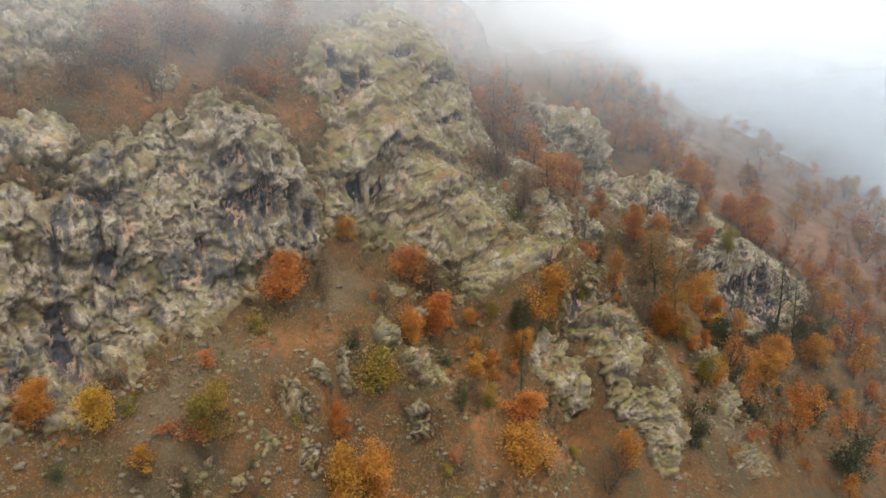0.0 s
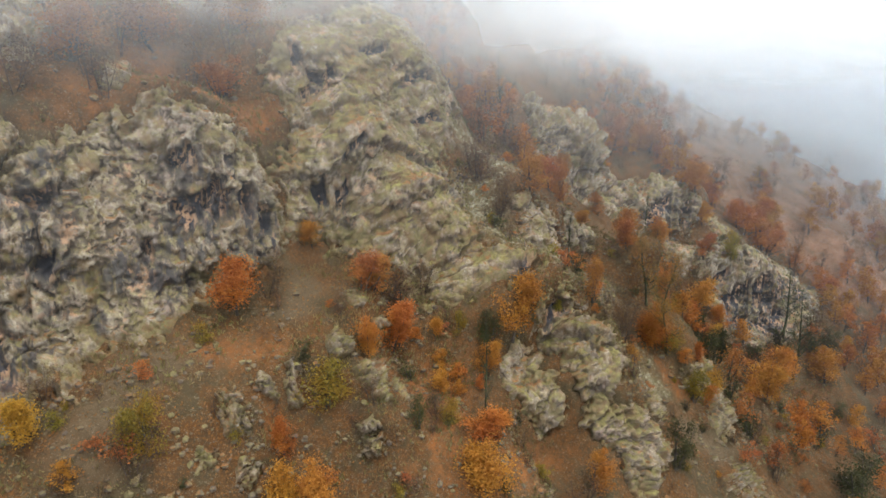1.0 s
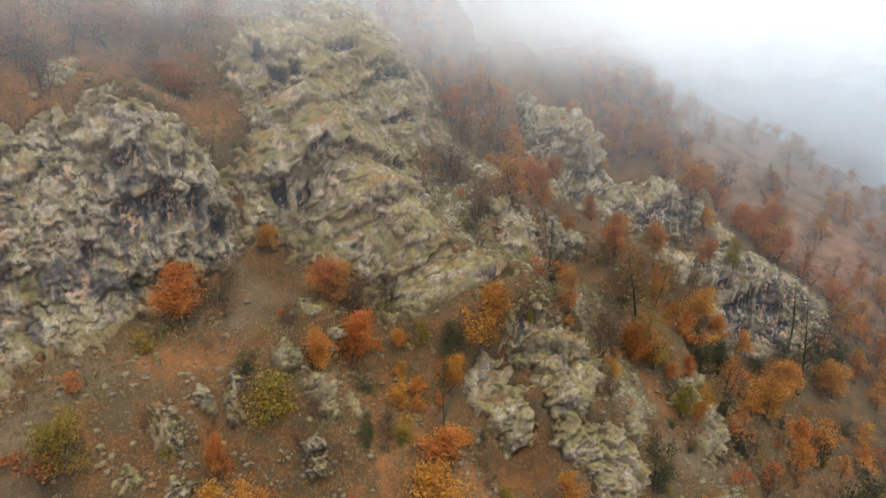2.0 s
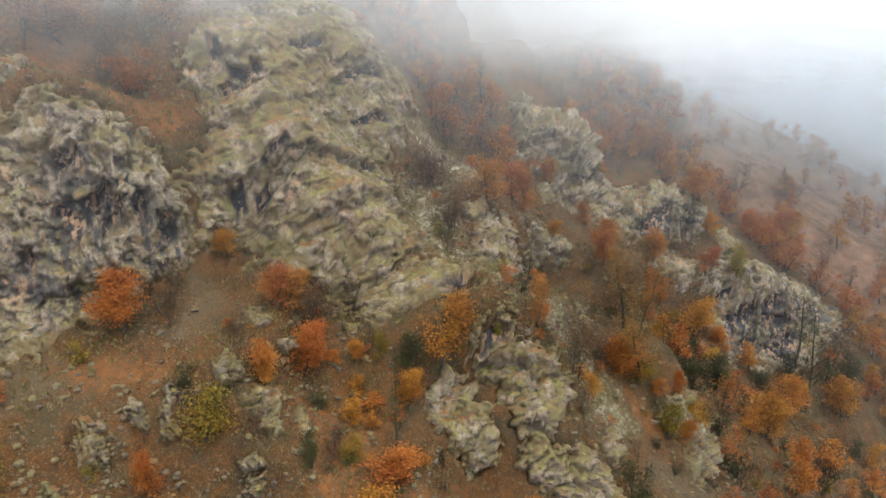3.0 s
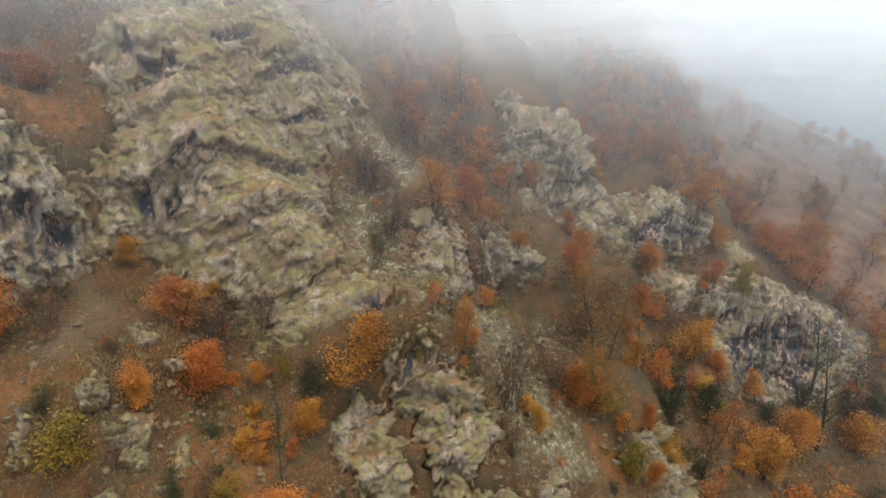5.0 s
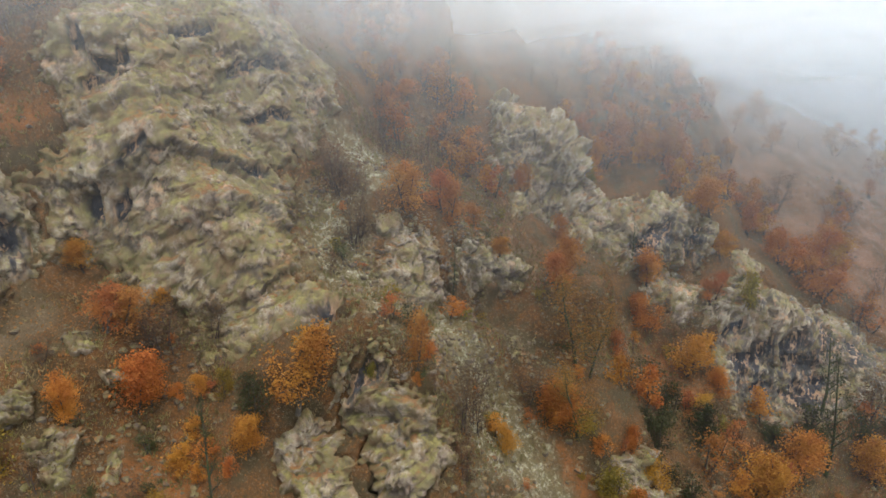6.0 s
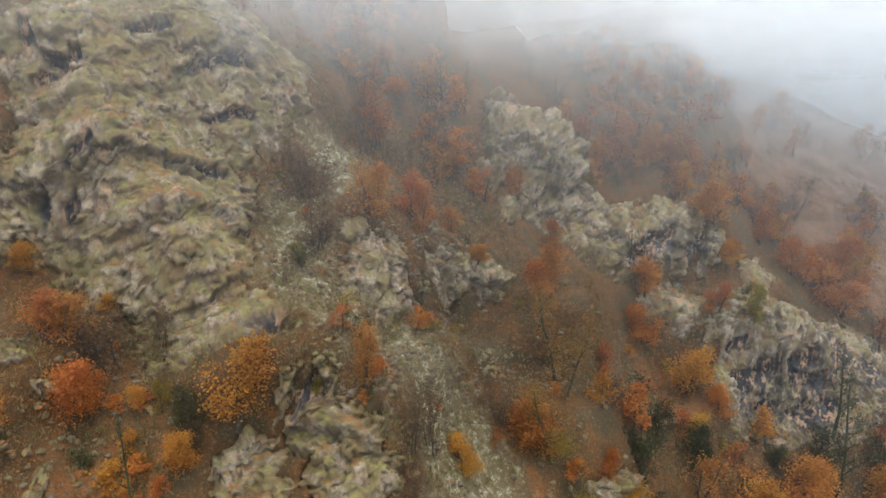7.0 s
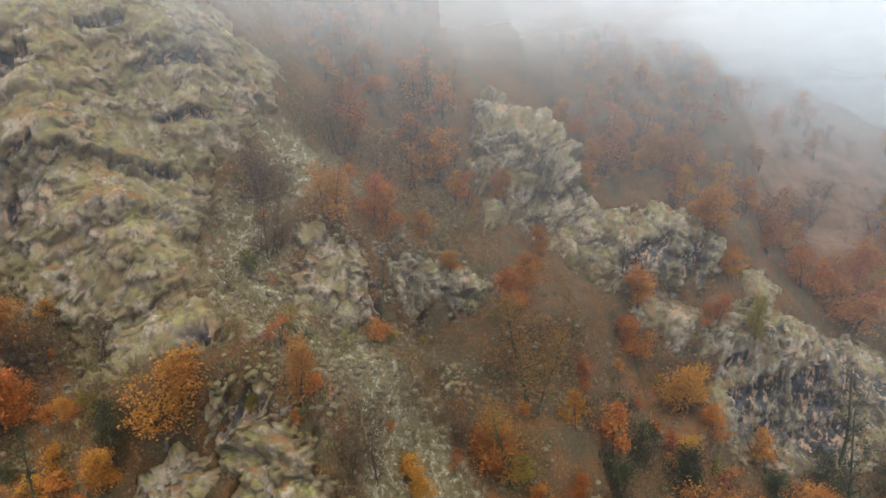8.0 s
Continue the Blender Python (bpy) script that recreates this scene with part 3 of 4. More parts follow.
def rock_height(outline, lift, u, s, seed, beds=0.2, flutes=0.1, long_u=1.0, long_s=1.0, grain=1.0, big=0.8, whole=1.0):
    """Broken rock: blocks within blocks with open cracks, tilted beds, and upright flutes."""
    e = footprint(outline, u, s, seed)
    size = whole * min(1.0, 0.3 + breadth(outline) / 4.0)
    wu, ws = u + 0.35 * fbm(u * 0.8, s * 0.8, 31, 5, 0.6), s + 0.35 * fbm(u * 0.8, s * 0.8, 47, 5, 0.6)
    tu = (wu + 0.22 * ws) / long_u
    ts = (ws + 0.22 * wu) / long_s
    l0, c0 = blocks(tu / 7.0, ts / 5.0, 41)
    l1, c1 = blocks(tu / 2.9, ts / 2.3, 3)
    l2, c2 = blocks(tu / 0.72, ts / 0.52, 7)
    l3, c3 = blocks(tu / 0.33, ts / 0.26, 13)
    l4, c4 = blocks(tu / 0.18, ts / 0.15, 23)
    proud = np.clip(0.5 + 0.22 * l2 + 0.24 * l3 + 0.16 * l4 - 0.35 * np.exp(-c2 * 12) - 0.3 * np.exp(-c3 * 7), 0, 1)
    rough = big * (0.65 * l0 - 0.50 * np.exp(-c0 * 40) + 0.55 * l1 - 0.45 * np.exp(-c1 * 26)) + 0.19 * l2 - 0.20 * np.exp(-c2 * 11) + grain * (0.12 * l3 - 0.11 * np.exp(-c3 * 7) + 0.07 * l4 - 0.06 * np.exp(-c4 * 6))
    bed = (ws * 0.80 + wu * 0.20 + 0.4 * fbm(u * 0.3, s * 0.3, 71, 3)) / (2.6 if beds > 0.5 else 2.1)
    saw = bed - np.floor(bed)
    # massive beds are undercut along their lower edge, thin ones step back at the top
    if beds > 0.5:
        come = np.clip(0.55 + 0.9 * fbm(u * 0.22, np.floor(bed) * 3.7, 73, 2), 0, 1.3)
        rough = rough + beds * come * ((1 - saw) ** 2 * 1.9 * np.clip(saw * 14, 0, 1) - 0.55)
    else:
        rough = rough + beds * (saw ** 3 * 1.7 - 0.45)
    rough = rough + flutes * ridged(wu * 0.9, ws * 0.22, 61, 4) * np.clip(0.5 + 1.2 * fbm(u * 0.12, s * 0.12, 83, 2), 0, 1.3)
    rough = rough + 0.12 * ridged(u * 0.7, s * 0.7, 91, 6, 0.65)
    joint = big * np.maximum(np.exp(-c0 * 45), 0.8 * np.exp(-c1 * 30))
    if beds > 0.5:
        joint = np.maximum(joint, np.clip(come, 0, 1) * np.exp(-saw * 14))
    body = lift * (1 - np.exp(-np.clip(e, 0, 2) * 7))
    return landform(u, s) + body + rough * size * np.clip(e * 6 + 0.35, 0, 1) - hollows(u, s) - np.where(e < 0, -e * 4.0, 0) - 0.25, e, joint, proud


def soil_height(u, s):
    near = np.exp(-((u - 5) / 70.0) ** 4)
    h = landform(u, s) + 0.25 * fbm(u * 0.28, s * 0.28, 5, 4) + near * (0.10 * fbm(u * 1.5, s * 1.5, 15, 4) + 0.05 * ridged(u * 2.2, s * 2.2, 19, 3))
    inside = np.full(np.shape(u), -1.0)
    for i, (_, lift, outline) in enumerate(CRAGS):
        inside = np.maximum(inside, footprint(outline, u, s, 100 + 7 * i))
    return h - 0.9 * np.clip(inside * 2.5, 0, 1) - 2.2 * np.clip(inside * 3 - 0.4, 0, 1)


def surface(u, s):
    """The height of whatever lies on top, soil or rock, and how far inside rock the spot is."""
    u, s = np.atleast_1d(np.asarray(u, float)), np.atleast_1d(np.asarray(s, float))
    h, inside = soil_height(u, s), np.full(np.shape(u), -1.0)
    rocks = [(outline, lift, 100 + 7 * i, CUT[kind]) for i, (kind, lift, outline) in enumerate(CRAGS)]
    rocks += [(outline, lift, 400 + 7 * i, CUT["outcrop"]) for i, (lift, outline) in enumerate(OUTCROPS)]
    for outline, lift, seed, cut in rocks:
        a, b, c, d = bounds(outline, 1.0)
        near = (u > a) & (u < b) & (s > c) & (s < d)
        if near.any():
            r, e, _, _ = rock_height(outline, lift, u[near], s[near], seed, *cut)
            h[near] = np.where(e > 0, np.maximum(h[near], r), h[near])
            inside[near] = np.maximum(inside[near], e)
    return h, inside


def grid_mesh(name, pts, keep=None):
    """A sheet of quads through an array of points [rows, columns, 3]."""
    r, c = pts.shape[:2]
    idx = np.arange(r * c).reshape(r, c)
    quads = np.stack([idx[:-1, :-1], idx[:-1, 1:], idx[1:, 1:], idx[1:, :-1]], -1).reshape(-1, 4)
    verts = pts.reshape(-1, 3)
    if keep is not None:
        k = keep.reshape(-1)
        quads = quads[k[quads].any(1)]
        used = np.unique(quads)
        remap = np.full(r * c, -1)
        remap[used] = np.arange(len(used))
        verts, quads = verts[used], remap[quads]
    else:
        used = np.arange(r * c)
    me = bpy.data.meshes.new(name)
    me.vertices.add(len(verts))
    me.vertices.foreach_set("co", verts.astype(np.float32).ravel())
    me.loops.add(quads.size)
    me.loops.foreach_set("vertex_index", quads.astype(np.int32).ravel())
    me.polygons.add(len(quads))
    me.polygons.foreach_set("loop_start", np.arange(0, quads.size, 4, dtype=np.int32))
    me.update(calc_edges=True)
    return me, used


def smooth(me):
    me.polygons.foreach_set("use_smooth", np.ones(len(me.polygons), bool))
    return me


def stretch(lo, hi, step, far, growth=1.12):
    """Even steps from lo to hi, growing ones out to far on both sides."""
    mid = list(np.arange(lo, hi + step / 2, step))
    d, a, b = step, lo, hi
    left, right = [], []
    while a > -far or b < far:
        d *= growth
        a, b = a - d, b + d
        left.append(a)
        right.append(b)
    return np.array(left[::-1] + mid + right)


# ---------------------------------------------------------------- ground sheet
GU, GS = np.meshgrid(stretch(-44, 68, 0.28, 1500), stretch(-32, 34, 0.28, 1200))
me, _ = grid_mesh("ground", place(GU, GS, soil_height(GU, GS)))


def patchiness(patches, u, s, seed):
    m = np.full(u.shape, -1.0)
    for outline in patches:
        m = np.maximum(m, footprint(outline, u, s, seed))
    return np.clip(m * 1.6 + 0.3, 0, 1)


DRY = [[(47, 11), (56, 20), (80, 28), (110, 15), (100, -20), (60, -30), (48, -14)]]
for key, patches, seed in (("bare", BARE, 301), ("grass", TURF, 331), ("dry", DRY, 341), ("drift", DRIFTS, 351)):
    a = me.attributes.new(key, "FLOAT", "POINT")
    a.data.foreach_set("value", patchiness(patches, GU, GS, seed).astype(np.float32).ravel())
me.materials.append(GROUND)
ground = tagged(new("ground", smooth(me)), "steep hillside of brown soil under orange leaf litter", "ground", kind="structure")

# ---------------------------------------------------------------- crags
LOOKS = {
    "stained": (ROCK_STAINED, "craggy limestone buttress with black water streaks and lichen"),
    "grey": (ROCK, "grey fractured limestone crag with lichen"),
    "green": (ROCK_GREEN, "mossy bedded limestone face with ledges"),
    "pale": (ROCK_PALE, "pale lichen-covered limestone rib"),
}


def crag(name, outline, lift, seed, mat, step, cut=(0.2, 0.1)):
    a, b, c, d = bounds(outline, 1.0)
    u, s = np.meshgrid(np.arange(a, b, step), np.arange(c, d, step))
    h, e, joint, proud = rock_height(outline, lift, u, s, seed, *cut)
    # ledges lean out a little
    lean = 0.16 * fbm(u * 1.1, s * 1.1, 57, 4, 0.6) * np.clip(e * 4, 0, 1)
    # the rock stands out square to the slope that it grows from
    base = landform(u, s)
    ds, du = np.gradient(base, step)
    square = OUT - du[..., None] * ALONG - ds[..., None] * UPHILL
    square /= np.linalg.norm(square, axis=-1)[..., None]
    me, used = grid_mesh(name, place(u + 0.6 * lean, s - lean, base) + (h - base)[..., None] * square, e > -0.16)
    a = me.attributes.new("edge", "FLOAT", "POINT")
    a.data.foreach_set("value", np.clip(1.1 - e * 3.2, 0, 1).ravel()[used].astype(np.float32))
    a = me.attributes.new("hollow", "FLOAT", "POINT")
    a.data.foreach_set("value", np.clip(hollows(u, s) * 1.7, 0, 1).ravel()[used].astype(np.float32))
    a = me.attributes.new("streaks", "FLOAT", "POINT")
    a.data.foreach_set("value", run_off_and_shade(u, s).ravel()[used].astype(np.float32))
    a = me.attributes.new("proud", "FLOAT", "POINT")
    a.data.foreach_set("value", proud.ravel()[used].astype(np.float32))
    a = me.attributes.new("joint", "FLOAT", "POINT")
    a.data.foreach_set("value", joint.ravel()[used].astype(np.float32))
    me.materials.append(mat)
    return new(name, me)


for i, (kind, lift, outline) in enumerate(CRAGS):
    mat, label = LOOKS[kind]
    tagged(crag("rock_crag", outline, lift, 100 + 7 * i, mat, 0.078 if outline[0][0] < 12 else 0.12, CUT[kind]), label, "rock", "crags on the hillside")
for i, (lift, outline) in enumerate(OUTCROPS):
    tagged(crag("rock_outcrop", outline, lift, 400 + 7 * i, ROCK_PALE, 0.06, CUT["outcrop"]), "small pale limestone outcrop in leaf litter", "rock", "outcrops below the crags")


# ---------------------------------------------------------------- trees and shrubs
def mesh_from(name, verts, faces, mat, soft=False):
    me = bpy.data.meshes.new(name)
    me.from_pydata([tuple(v) for v in verts], [], faces)
    me.materials.append(mat)
    if soft:
        smooth(me)
    return me


def tube(verts, faces, path, radii, sides):
    """Add a tapered limb along a path."""
    base = len(verts)
    for i, p in enumerate(path):
        d = (path[min(i + 1, len(path) - 1)] - path[max(i - 1, 0)]).normalized()
        a = d.orthogonal().normalized()
        b = d.cross(a)
        for k in range(sides):
            w = 2 * math.pi * k / sides
            verts.append(p + (a * math.cos(w) + b * math.sin(w)) * radii[i])
    for i in range(len(path) - 1):
        for k in range(sides):
            n = (k + 1) % sides
            faces.append((base + i * sides + k, base + i * sides + n, base + (i + 1) * sides + n, base + (i + 1) * sides + k))


def limb_path(rng, start, way, length, steps, bend, lift):
    path, d = [start.copy()], way.normalized()
    for _ in range(steps):
        d = (d + Vector((rng.gauss(0, bend), rng.gauss(0, bend), rng.gauss(0, bend) + lift))).normalized()
        path.append(path[-1] + d * (length / steps))
    return path


def grow(rng, height, width, trunk_r, stems, boughs, twigs, low, arm):
    """A tree's skeleton: trunk, limbs and twigs as tubes; the twig ends carry leaves."""
    tv, tf, limbs, wv, wf, ends = [], [], [], [], [], []
    for k in range(stems):
        lean = Vector((rng.gauss(0, 0.10 + 0.16 * (stems > 1)), rng.gauss(0, 0.10 + 0.16 * (stems > 1)), 1))
        steps = 7
        path = limb_path(rng, Vector((rng.gauss(0, 0.03) * stems, rng.gauss(0, 0.03) * stems, -0.5)), lean, height * 0.92 + 0.5, steps, 0.06, 0.05)
        radii = [trunk_r * (1 - 0.86 * i / steps) * (1.35 if i == 0 else 1) for i in range(steps + 1)]
        tube(tv, tf, path, radii, 7)
        for j in range(boughs):
            f = low + (1 - low) * (j + rng.random()) / boughs
            x = f * steps
            i = min(int(x), steps - 1)
            start = path[i].lerp(path[i + 1], x - i)
            w = rng.random() * 2 * math.pi
            reach = width * arm * (0.45 + 0.75 * rng.random()) * (1.15 - 0.75 * max(0, f - 0.45) / 0.55)
            bpath = limb_path(rng, start, Vector((math.cos(w), math.sin(w), 0.25 + 0.6 * f)), reach, 4, 0.22, 0.12)
            r0 = max(0.012, radii[i] * 0.5)
            bv, bf = [], []
            tube(bv, bf, bpath, [r0 * (1 - 0.2 * q) for q in range(5)], 5)
            limbs.append((bv, bf))
            ends.append(bpath[-1])
            for q in range(twigs):
                g = 0.25 + 0.75 * rng.random()
                y = g * 4
                m = min(int(y), 3)
                st = bpath[m].lerp(bpath[m + 1], y - m)
                way = Vector((rng.gauss(0, 1), rng.gauss(0, 1), rng.gauss(0.45, 0.6)))
                tpath = limb_path(rng, st, way, reach * (0.22 + 0.4 * rng.random()), 2, 0.25, 0.1)
                tube(wv, wf, tpath, [r0 * 0.38, r0 * 0.26, r0 * 0.1], 3)
                ends.extend(tpath[1:])
    return tv, tf, limbs, wv, wf, ends


def leaves(rng, ends, count, spread, size, width, height, fill):
    """Leaves round the twig ends; the share fill of them rounds the crown out in clumps."""
    verts, faces = [], []
    clumps = []
    for _ in range(40):
        d = Vector((rng.gauss(0, 1), rng.gauss(0, 1), rng.gauss(0, 1))).normalized() * rng.uniform(0.55, 0.95)
        round_one = Vector((d.x * width * 0.44, d.y * width * 0.44, height * (0.56 + 0.38 * d.z)))
        clumps.append(round_one if rng.random() < 0.3 else ends[rng.randrange(len(ends))].lerp(round_one, 0.25))
    for _ in range(count):
        if rng.random() < fill:
            p = clumps[rng.randrange(40)] + Vector((rng.gauss(0, 0.095 * width), rng.gauss(0, 0.095 * width), rng.gauss(0, 0.07 * height)))
        else:
            p = ends[rng.randrange(len(ends))] + Vector((rng.gauss(0, spread), rng.gauss(0, spread), rng.gauss(0, spread * 0.8)))
        a = Vector((rng.gauss(0, 1), rng.gauss(0, 1), rng.gauss(0, 0.6))).normalized()
        b = a.orthogonal().normalized()
        b = (b + a.cross(b) * rng.gauss(0, 1)).normalized()
        z = size * (0.6 + 0.8 * rng.random())
        i = len(verts)
        verts += [p - a * z * 0.5, p + b * z * 0.32, p + a * z * 0.5, p - b * z * 0.32]
        faces.append((i, i + 1, i + 2, i + 3))
    return verts, faces


def tree(name, seed, height, width, leaf, count, size, bark=BARK, stems=1, boughs=9, twigs=6, low=0.3, trunk_r=None, spread=0.2, single=False, arm=0.38, fill=0.55):
    """One tree of the given height and crown width, standing at the origin."""
    rng = random.Random(seed)
    tv, tf, limbs, wv, wf, ends = grow(rng, height, width, trunk_r or 0.022 * height + 0.02, stems, boughs, twigs, low, arm)
    root = new(name)

    def part(part_name, v, f, mat, kind="", soft=True):
        ob = tagged(new(part_name, mesh_from(part_name, v, f, mat, soft)), kind=kind)
        ob.parent = root

    part("trunk", tv, tf, bark)
    if single:
        for v, f in limbs:
            part("limb", v, f, bark)
    else:
        for v, f in limbs:
            n = len(wv)
            wv += v
            wf += [tuple(i + n for i in q) for q in f]
    part("branchwork", wv, wf, bark, "stuff")
    if count:
        v, f = leaves(rng, ends, count, spread, size, width, height, fill)
        part("crown", v, f, LEAF[leaf], "stuff", False)
    return root


SORTS = {
    # kind: name, label, category, height, width, leaves and how it grows
    "orange": ("autumn_tree", "small tree with dense orange autumn leaves on the slope", "tree", 3.4, 3.0, dict(leaf="orange", count=5600, size=0.115, boughs=11, twigs=7, low=0.18, spread=0.20)),
    "red": ("russet_shrub", "russet-leaved shrub growing between the rocks", "shrub", 3.0, 2.7, dict(leaf="red", count=3300, size=0.11, stems=2, boughs=7, twigs=6, low=0.12, spread=0.20)),
    "yellow": ("yellow_tree", "small tree with golden yellow leaves on the slope", "tree", 3.2, 3.0, dict(leaf="yellow", count=4000, size=0.115, boughs=10, twigs=7, low=0.2, spread=0.2)),
    "olive": ("olive_shrub", "low spreading shrub with yellow-green leaves", "shrub", 1.8, 2.6, dict(leaf="olive", count=3200, size=0.10, stems=3, boughs=6, twigs=6, low=0.1, spread=0.16)),
    "green": ("green_shrub", "dark green evergreen shrub on the slope", "shrub", 2.6, 2.6, dict(leaf="green", count=3000, size=0.10, stems=3, boughs=6, twigs=6, low=0.1, spread=0.16)),
    "brown": ("bare_shrub", "grey-brown twiggy shrub with few withered leaves", "shrub", 2.8, 2.8, dict(leaf="brown", count=1300, size=0.085, stems=4, boughs=8, twigs=8, low=0.1, spread=0.25, bark=TWIG, trunk_r=0.035, fill=0.1)),
    "sparse": ("thin_leaved_tree", "dark-trunked tree with thin orange-brown leaves", "tree", 6.5, 5.0, dict(leaf="dull", count=2600, size=0.115, boughs=12, twigs=7, low=0.25, spread=0.35, bark=MOSS_BARK, arm=0.5, fill=0.25, single=True)),
    "bare": ("leafless_tree", "leafless tree with crooked mossy trunk and limbs", "tree", 8.0, 4.6, dict(leaf="green", count=350, size=0.14, boughs=14, twigs=10, low=0.28, spread=0.15, bark=MOSS_BARK, arm=0.34, fill=0.0, single=True)),
}
PROTOTYPES = {}
BELOW_THE_FACE = {
    "orange": [(-8.3, -1.4, 3.8, 3.4), (-13.4, 2.0, 2.5, 1.9), (-17.0, 1.7, 2.4, 1.9), (-21.2, 7.5, 3.4, 2.9), (-23.1, -4.3, 3.8, 2.4), (-22.9, -0.8, 2.5, 1.4), (-15.4, -7.8, 2.9, 3.4), (-8.2, -11.9, 3.0, 1.8), (-33.6, 7.5, 2.6, 2.0), (-13.8, -5.7, 2.1, 3.1), (-14.1, 1.9, 3.2, 2.7), (-10.7, -2.4, 2.3, 1.9), (-14.6, 10.1, 1.8, 2.0)],
    "red": [(-3.4, -2.6, 3.0, 1.7), (-14.7, 5.4, 2.4, 2.4), (1.4, 7.1, 2.9, 3.0), (-24.7, 22.2, 3.1, 4.0), (-19.7, 25.0, 3.0, 4.0), (-17.2, 19.6, 2.0, 2.3), (-14.5, 23.0, 2.6, 3.2), (-19.4, 24.4, 2.5, 3.5), (-13.9, 5.3, 2.3, 2.7)],
    "olive": [(-20.1, 0.5, 2.2, 3.5), (-28.2, 2.8, 2.4, 2.4), (-14.9, -3.6, 1.2, 1.7), (-10.8, 0.4, 1.5, 1.1), (-5.1, -1.9, 0.8, 0.8)],
    "brown": [(-19.2, 7.7, 2.6, 2.5), (-12.2, 3.7, 3.1, 3.6), (-17.4, 4.5, 1.3, 1.4), (-10.0, -1.9, 3.1, 2.2), (-1.5, 6.5, 2.6, 2.6), (-0.9, 9.8, 3.2, 3.4), (-2.0, 6.4, 3.7, 2.6), (-1.3, 9.8, 3.1, 3.0), (-28.9, 1.8, 2.4, 2.1), (-10.0, -11.8, 3.3, 3.1), (-30.2, 7.7, 1.7, 1.8), (-27.3, 21.3, 2.6, 3.2), (-23.9, 19.7, 2.9, 2.4), (-17.3, 23.1, 2.5, 2.7), (-15.7, -3.1, 1.5, 2.0), (-9.9, 4.3, 2.3, 2.4), (-13.2, 3.9, 2.2, 1.8), (-4.6, 4.0, 1.5, 1.4), (-0.7, -5.8, 3.8, 2.5), (-2.1, -5.8, 3.1, 2.0), (-2.8, -8.0, 2.4, 2.0)],
    "bare": [(-12.8, -4.7, 6.7, 1.8), (2.9, 1.4, 4.1, 1.3)],
    "yellow": [(-31.6, 5.9, 2.5, 2.4), (-24.3, -3.3, 3.1, 2.7), (-11.5, 1.2, 1.3, 1.3), (1.7, -7.4, 1.9, 1.5)],
    "green": [(-1.3, -13.9, 3.6, 2.3), (-16.9, -3.0, 1.8, 1.1), (-10.2, -1.1, 2.3, 1.9)],
}
IN_THE_GULLY = {
    "red": [(4.2, 5.7, 3.7, 2.2), (17.1, 10.6, 2.9, 2.2), (18.7, 5.7, 2.9, 2.7), (15.2, -4.8, 3.1, 2.6), (42.5, -7.4, 3.9, 5), (3.9, 6.6, 3.3, 3.4), (17.9, 11.0, 2.9, 2.4), (28.5, -3.3, 2.5, 2.3), (11.2, 23.3, 3.0, 3.3), (7.6, 18.2, 3.6, 3.4), (7.7, 6.3, 2.3, 2.5), (33.4, 9.8, 3.5, 3.3), (29.6, 12.1, 5, 4.2), (27.0, 14.7, 3.3, 3.1), (28.0, -3.5, 2.3, 2.4)],
    "sparse": [(10.0, -4.4, 8.0, 4.6), (6.5, -8.2, 6.0, 4.2), (13.9, -2.6, 5.0, 3.4), (9.3, -5.5, 6.0, 3.6)],
    "orange": [(6.0, -7.5, 3.4, 4.2), (23.7, -2.9, 4.0, 3.8), (24.6, -10.3, 3.5, 2.9), (31.3, 2.4, 4.2, 5), (33.1, -0.3, 2.6, 2.6), (39.6, -3.0, 4.3, 4.2), (48.7, -5.1, 4.4, 4.8), (12.6, 1.1, 3.5, 3.1), (6.1, -7.3, 3.4, 3.6), (21.7, -17.4, 5, 5), (24.7, 0.3, 3.6, 4.0), (11.0, 0.4, 3.3, 3.1), (28.4, -17.5, 4.5, 4.8), (33.2, -21.3, 5, 5), (32.6, -0.6, 3.3, 3.7), (7.8, -13.0, 1.8, 2.5), (11.1, 21.3, 2.0, 3.2), (31.9, 10.4, 4.5, 4.3), (27.6, 12.4, 3.3, 3.1), (9.6, -10.4, 2.2, 2.0), (8.5, 4.1, 1.8, 2.2)],
    "yellow": [(24.2, -7.4, 5, 4.7), (21.6, -10.0, 2.0, 2.6), (11.3, -12.7, 2.8, 3.1)],
    "green": [(31.0, -16.8, 2.6, 3.0), (34.8, -18.2, 3.0, 3.2), (38.4, -19.2, 3.2, 3.6), (28.2, -14.8, 2.2, 2.6), (12.9, -10.9, 3.4, 3.4), (19.7, -12.2, 3.6, 3.6), (17.5, -9.6, 3.7, 3.0)],
    "brown": [(12.7, -7.2, 2.7, 2.2), (5.1, 14.3, 4.5, 3.9), (21.8, -11.9, 4.0, 3.8), (12.5, 17.1, 4.3, 4.1), (12.8, 13.3, 4.2, 3.9), (21.0, 11.2, 2.0, 2.9), (43.9, 4.2, 3.9, 3.7), (5.0, -5.1, 2.9, 2.8)],
    "olive": [(7.0, -8.0, 1.4, 2.6), (6.4, -11.9, 2.6, 2.9), (25.9, 10.7, 2.1, 2.0), (30.2, -5.2, 3.1, 2.9)],
    "bare": [(14.8, 19.0, 8.6, 3.2), (17.0, 19.4, 5.3, 1.7), (30.2, -18.6, 12.5, 4.8), (33.5, -14.8, 9.5, 4.2), (24.1, 2.6, 4.5, 1.9), (25.2, 21.7, 3.4, 1.3)],
}
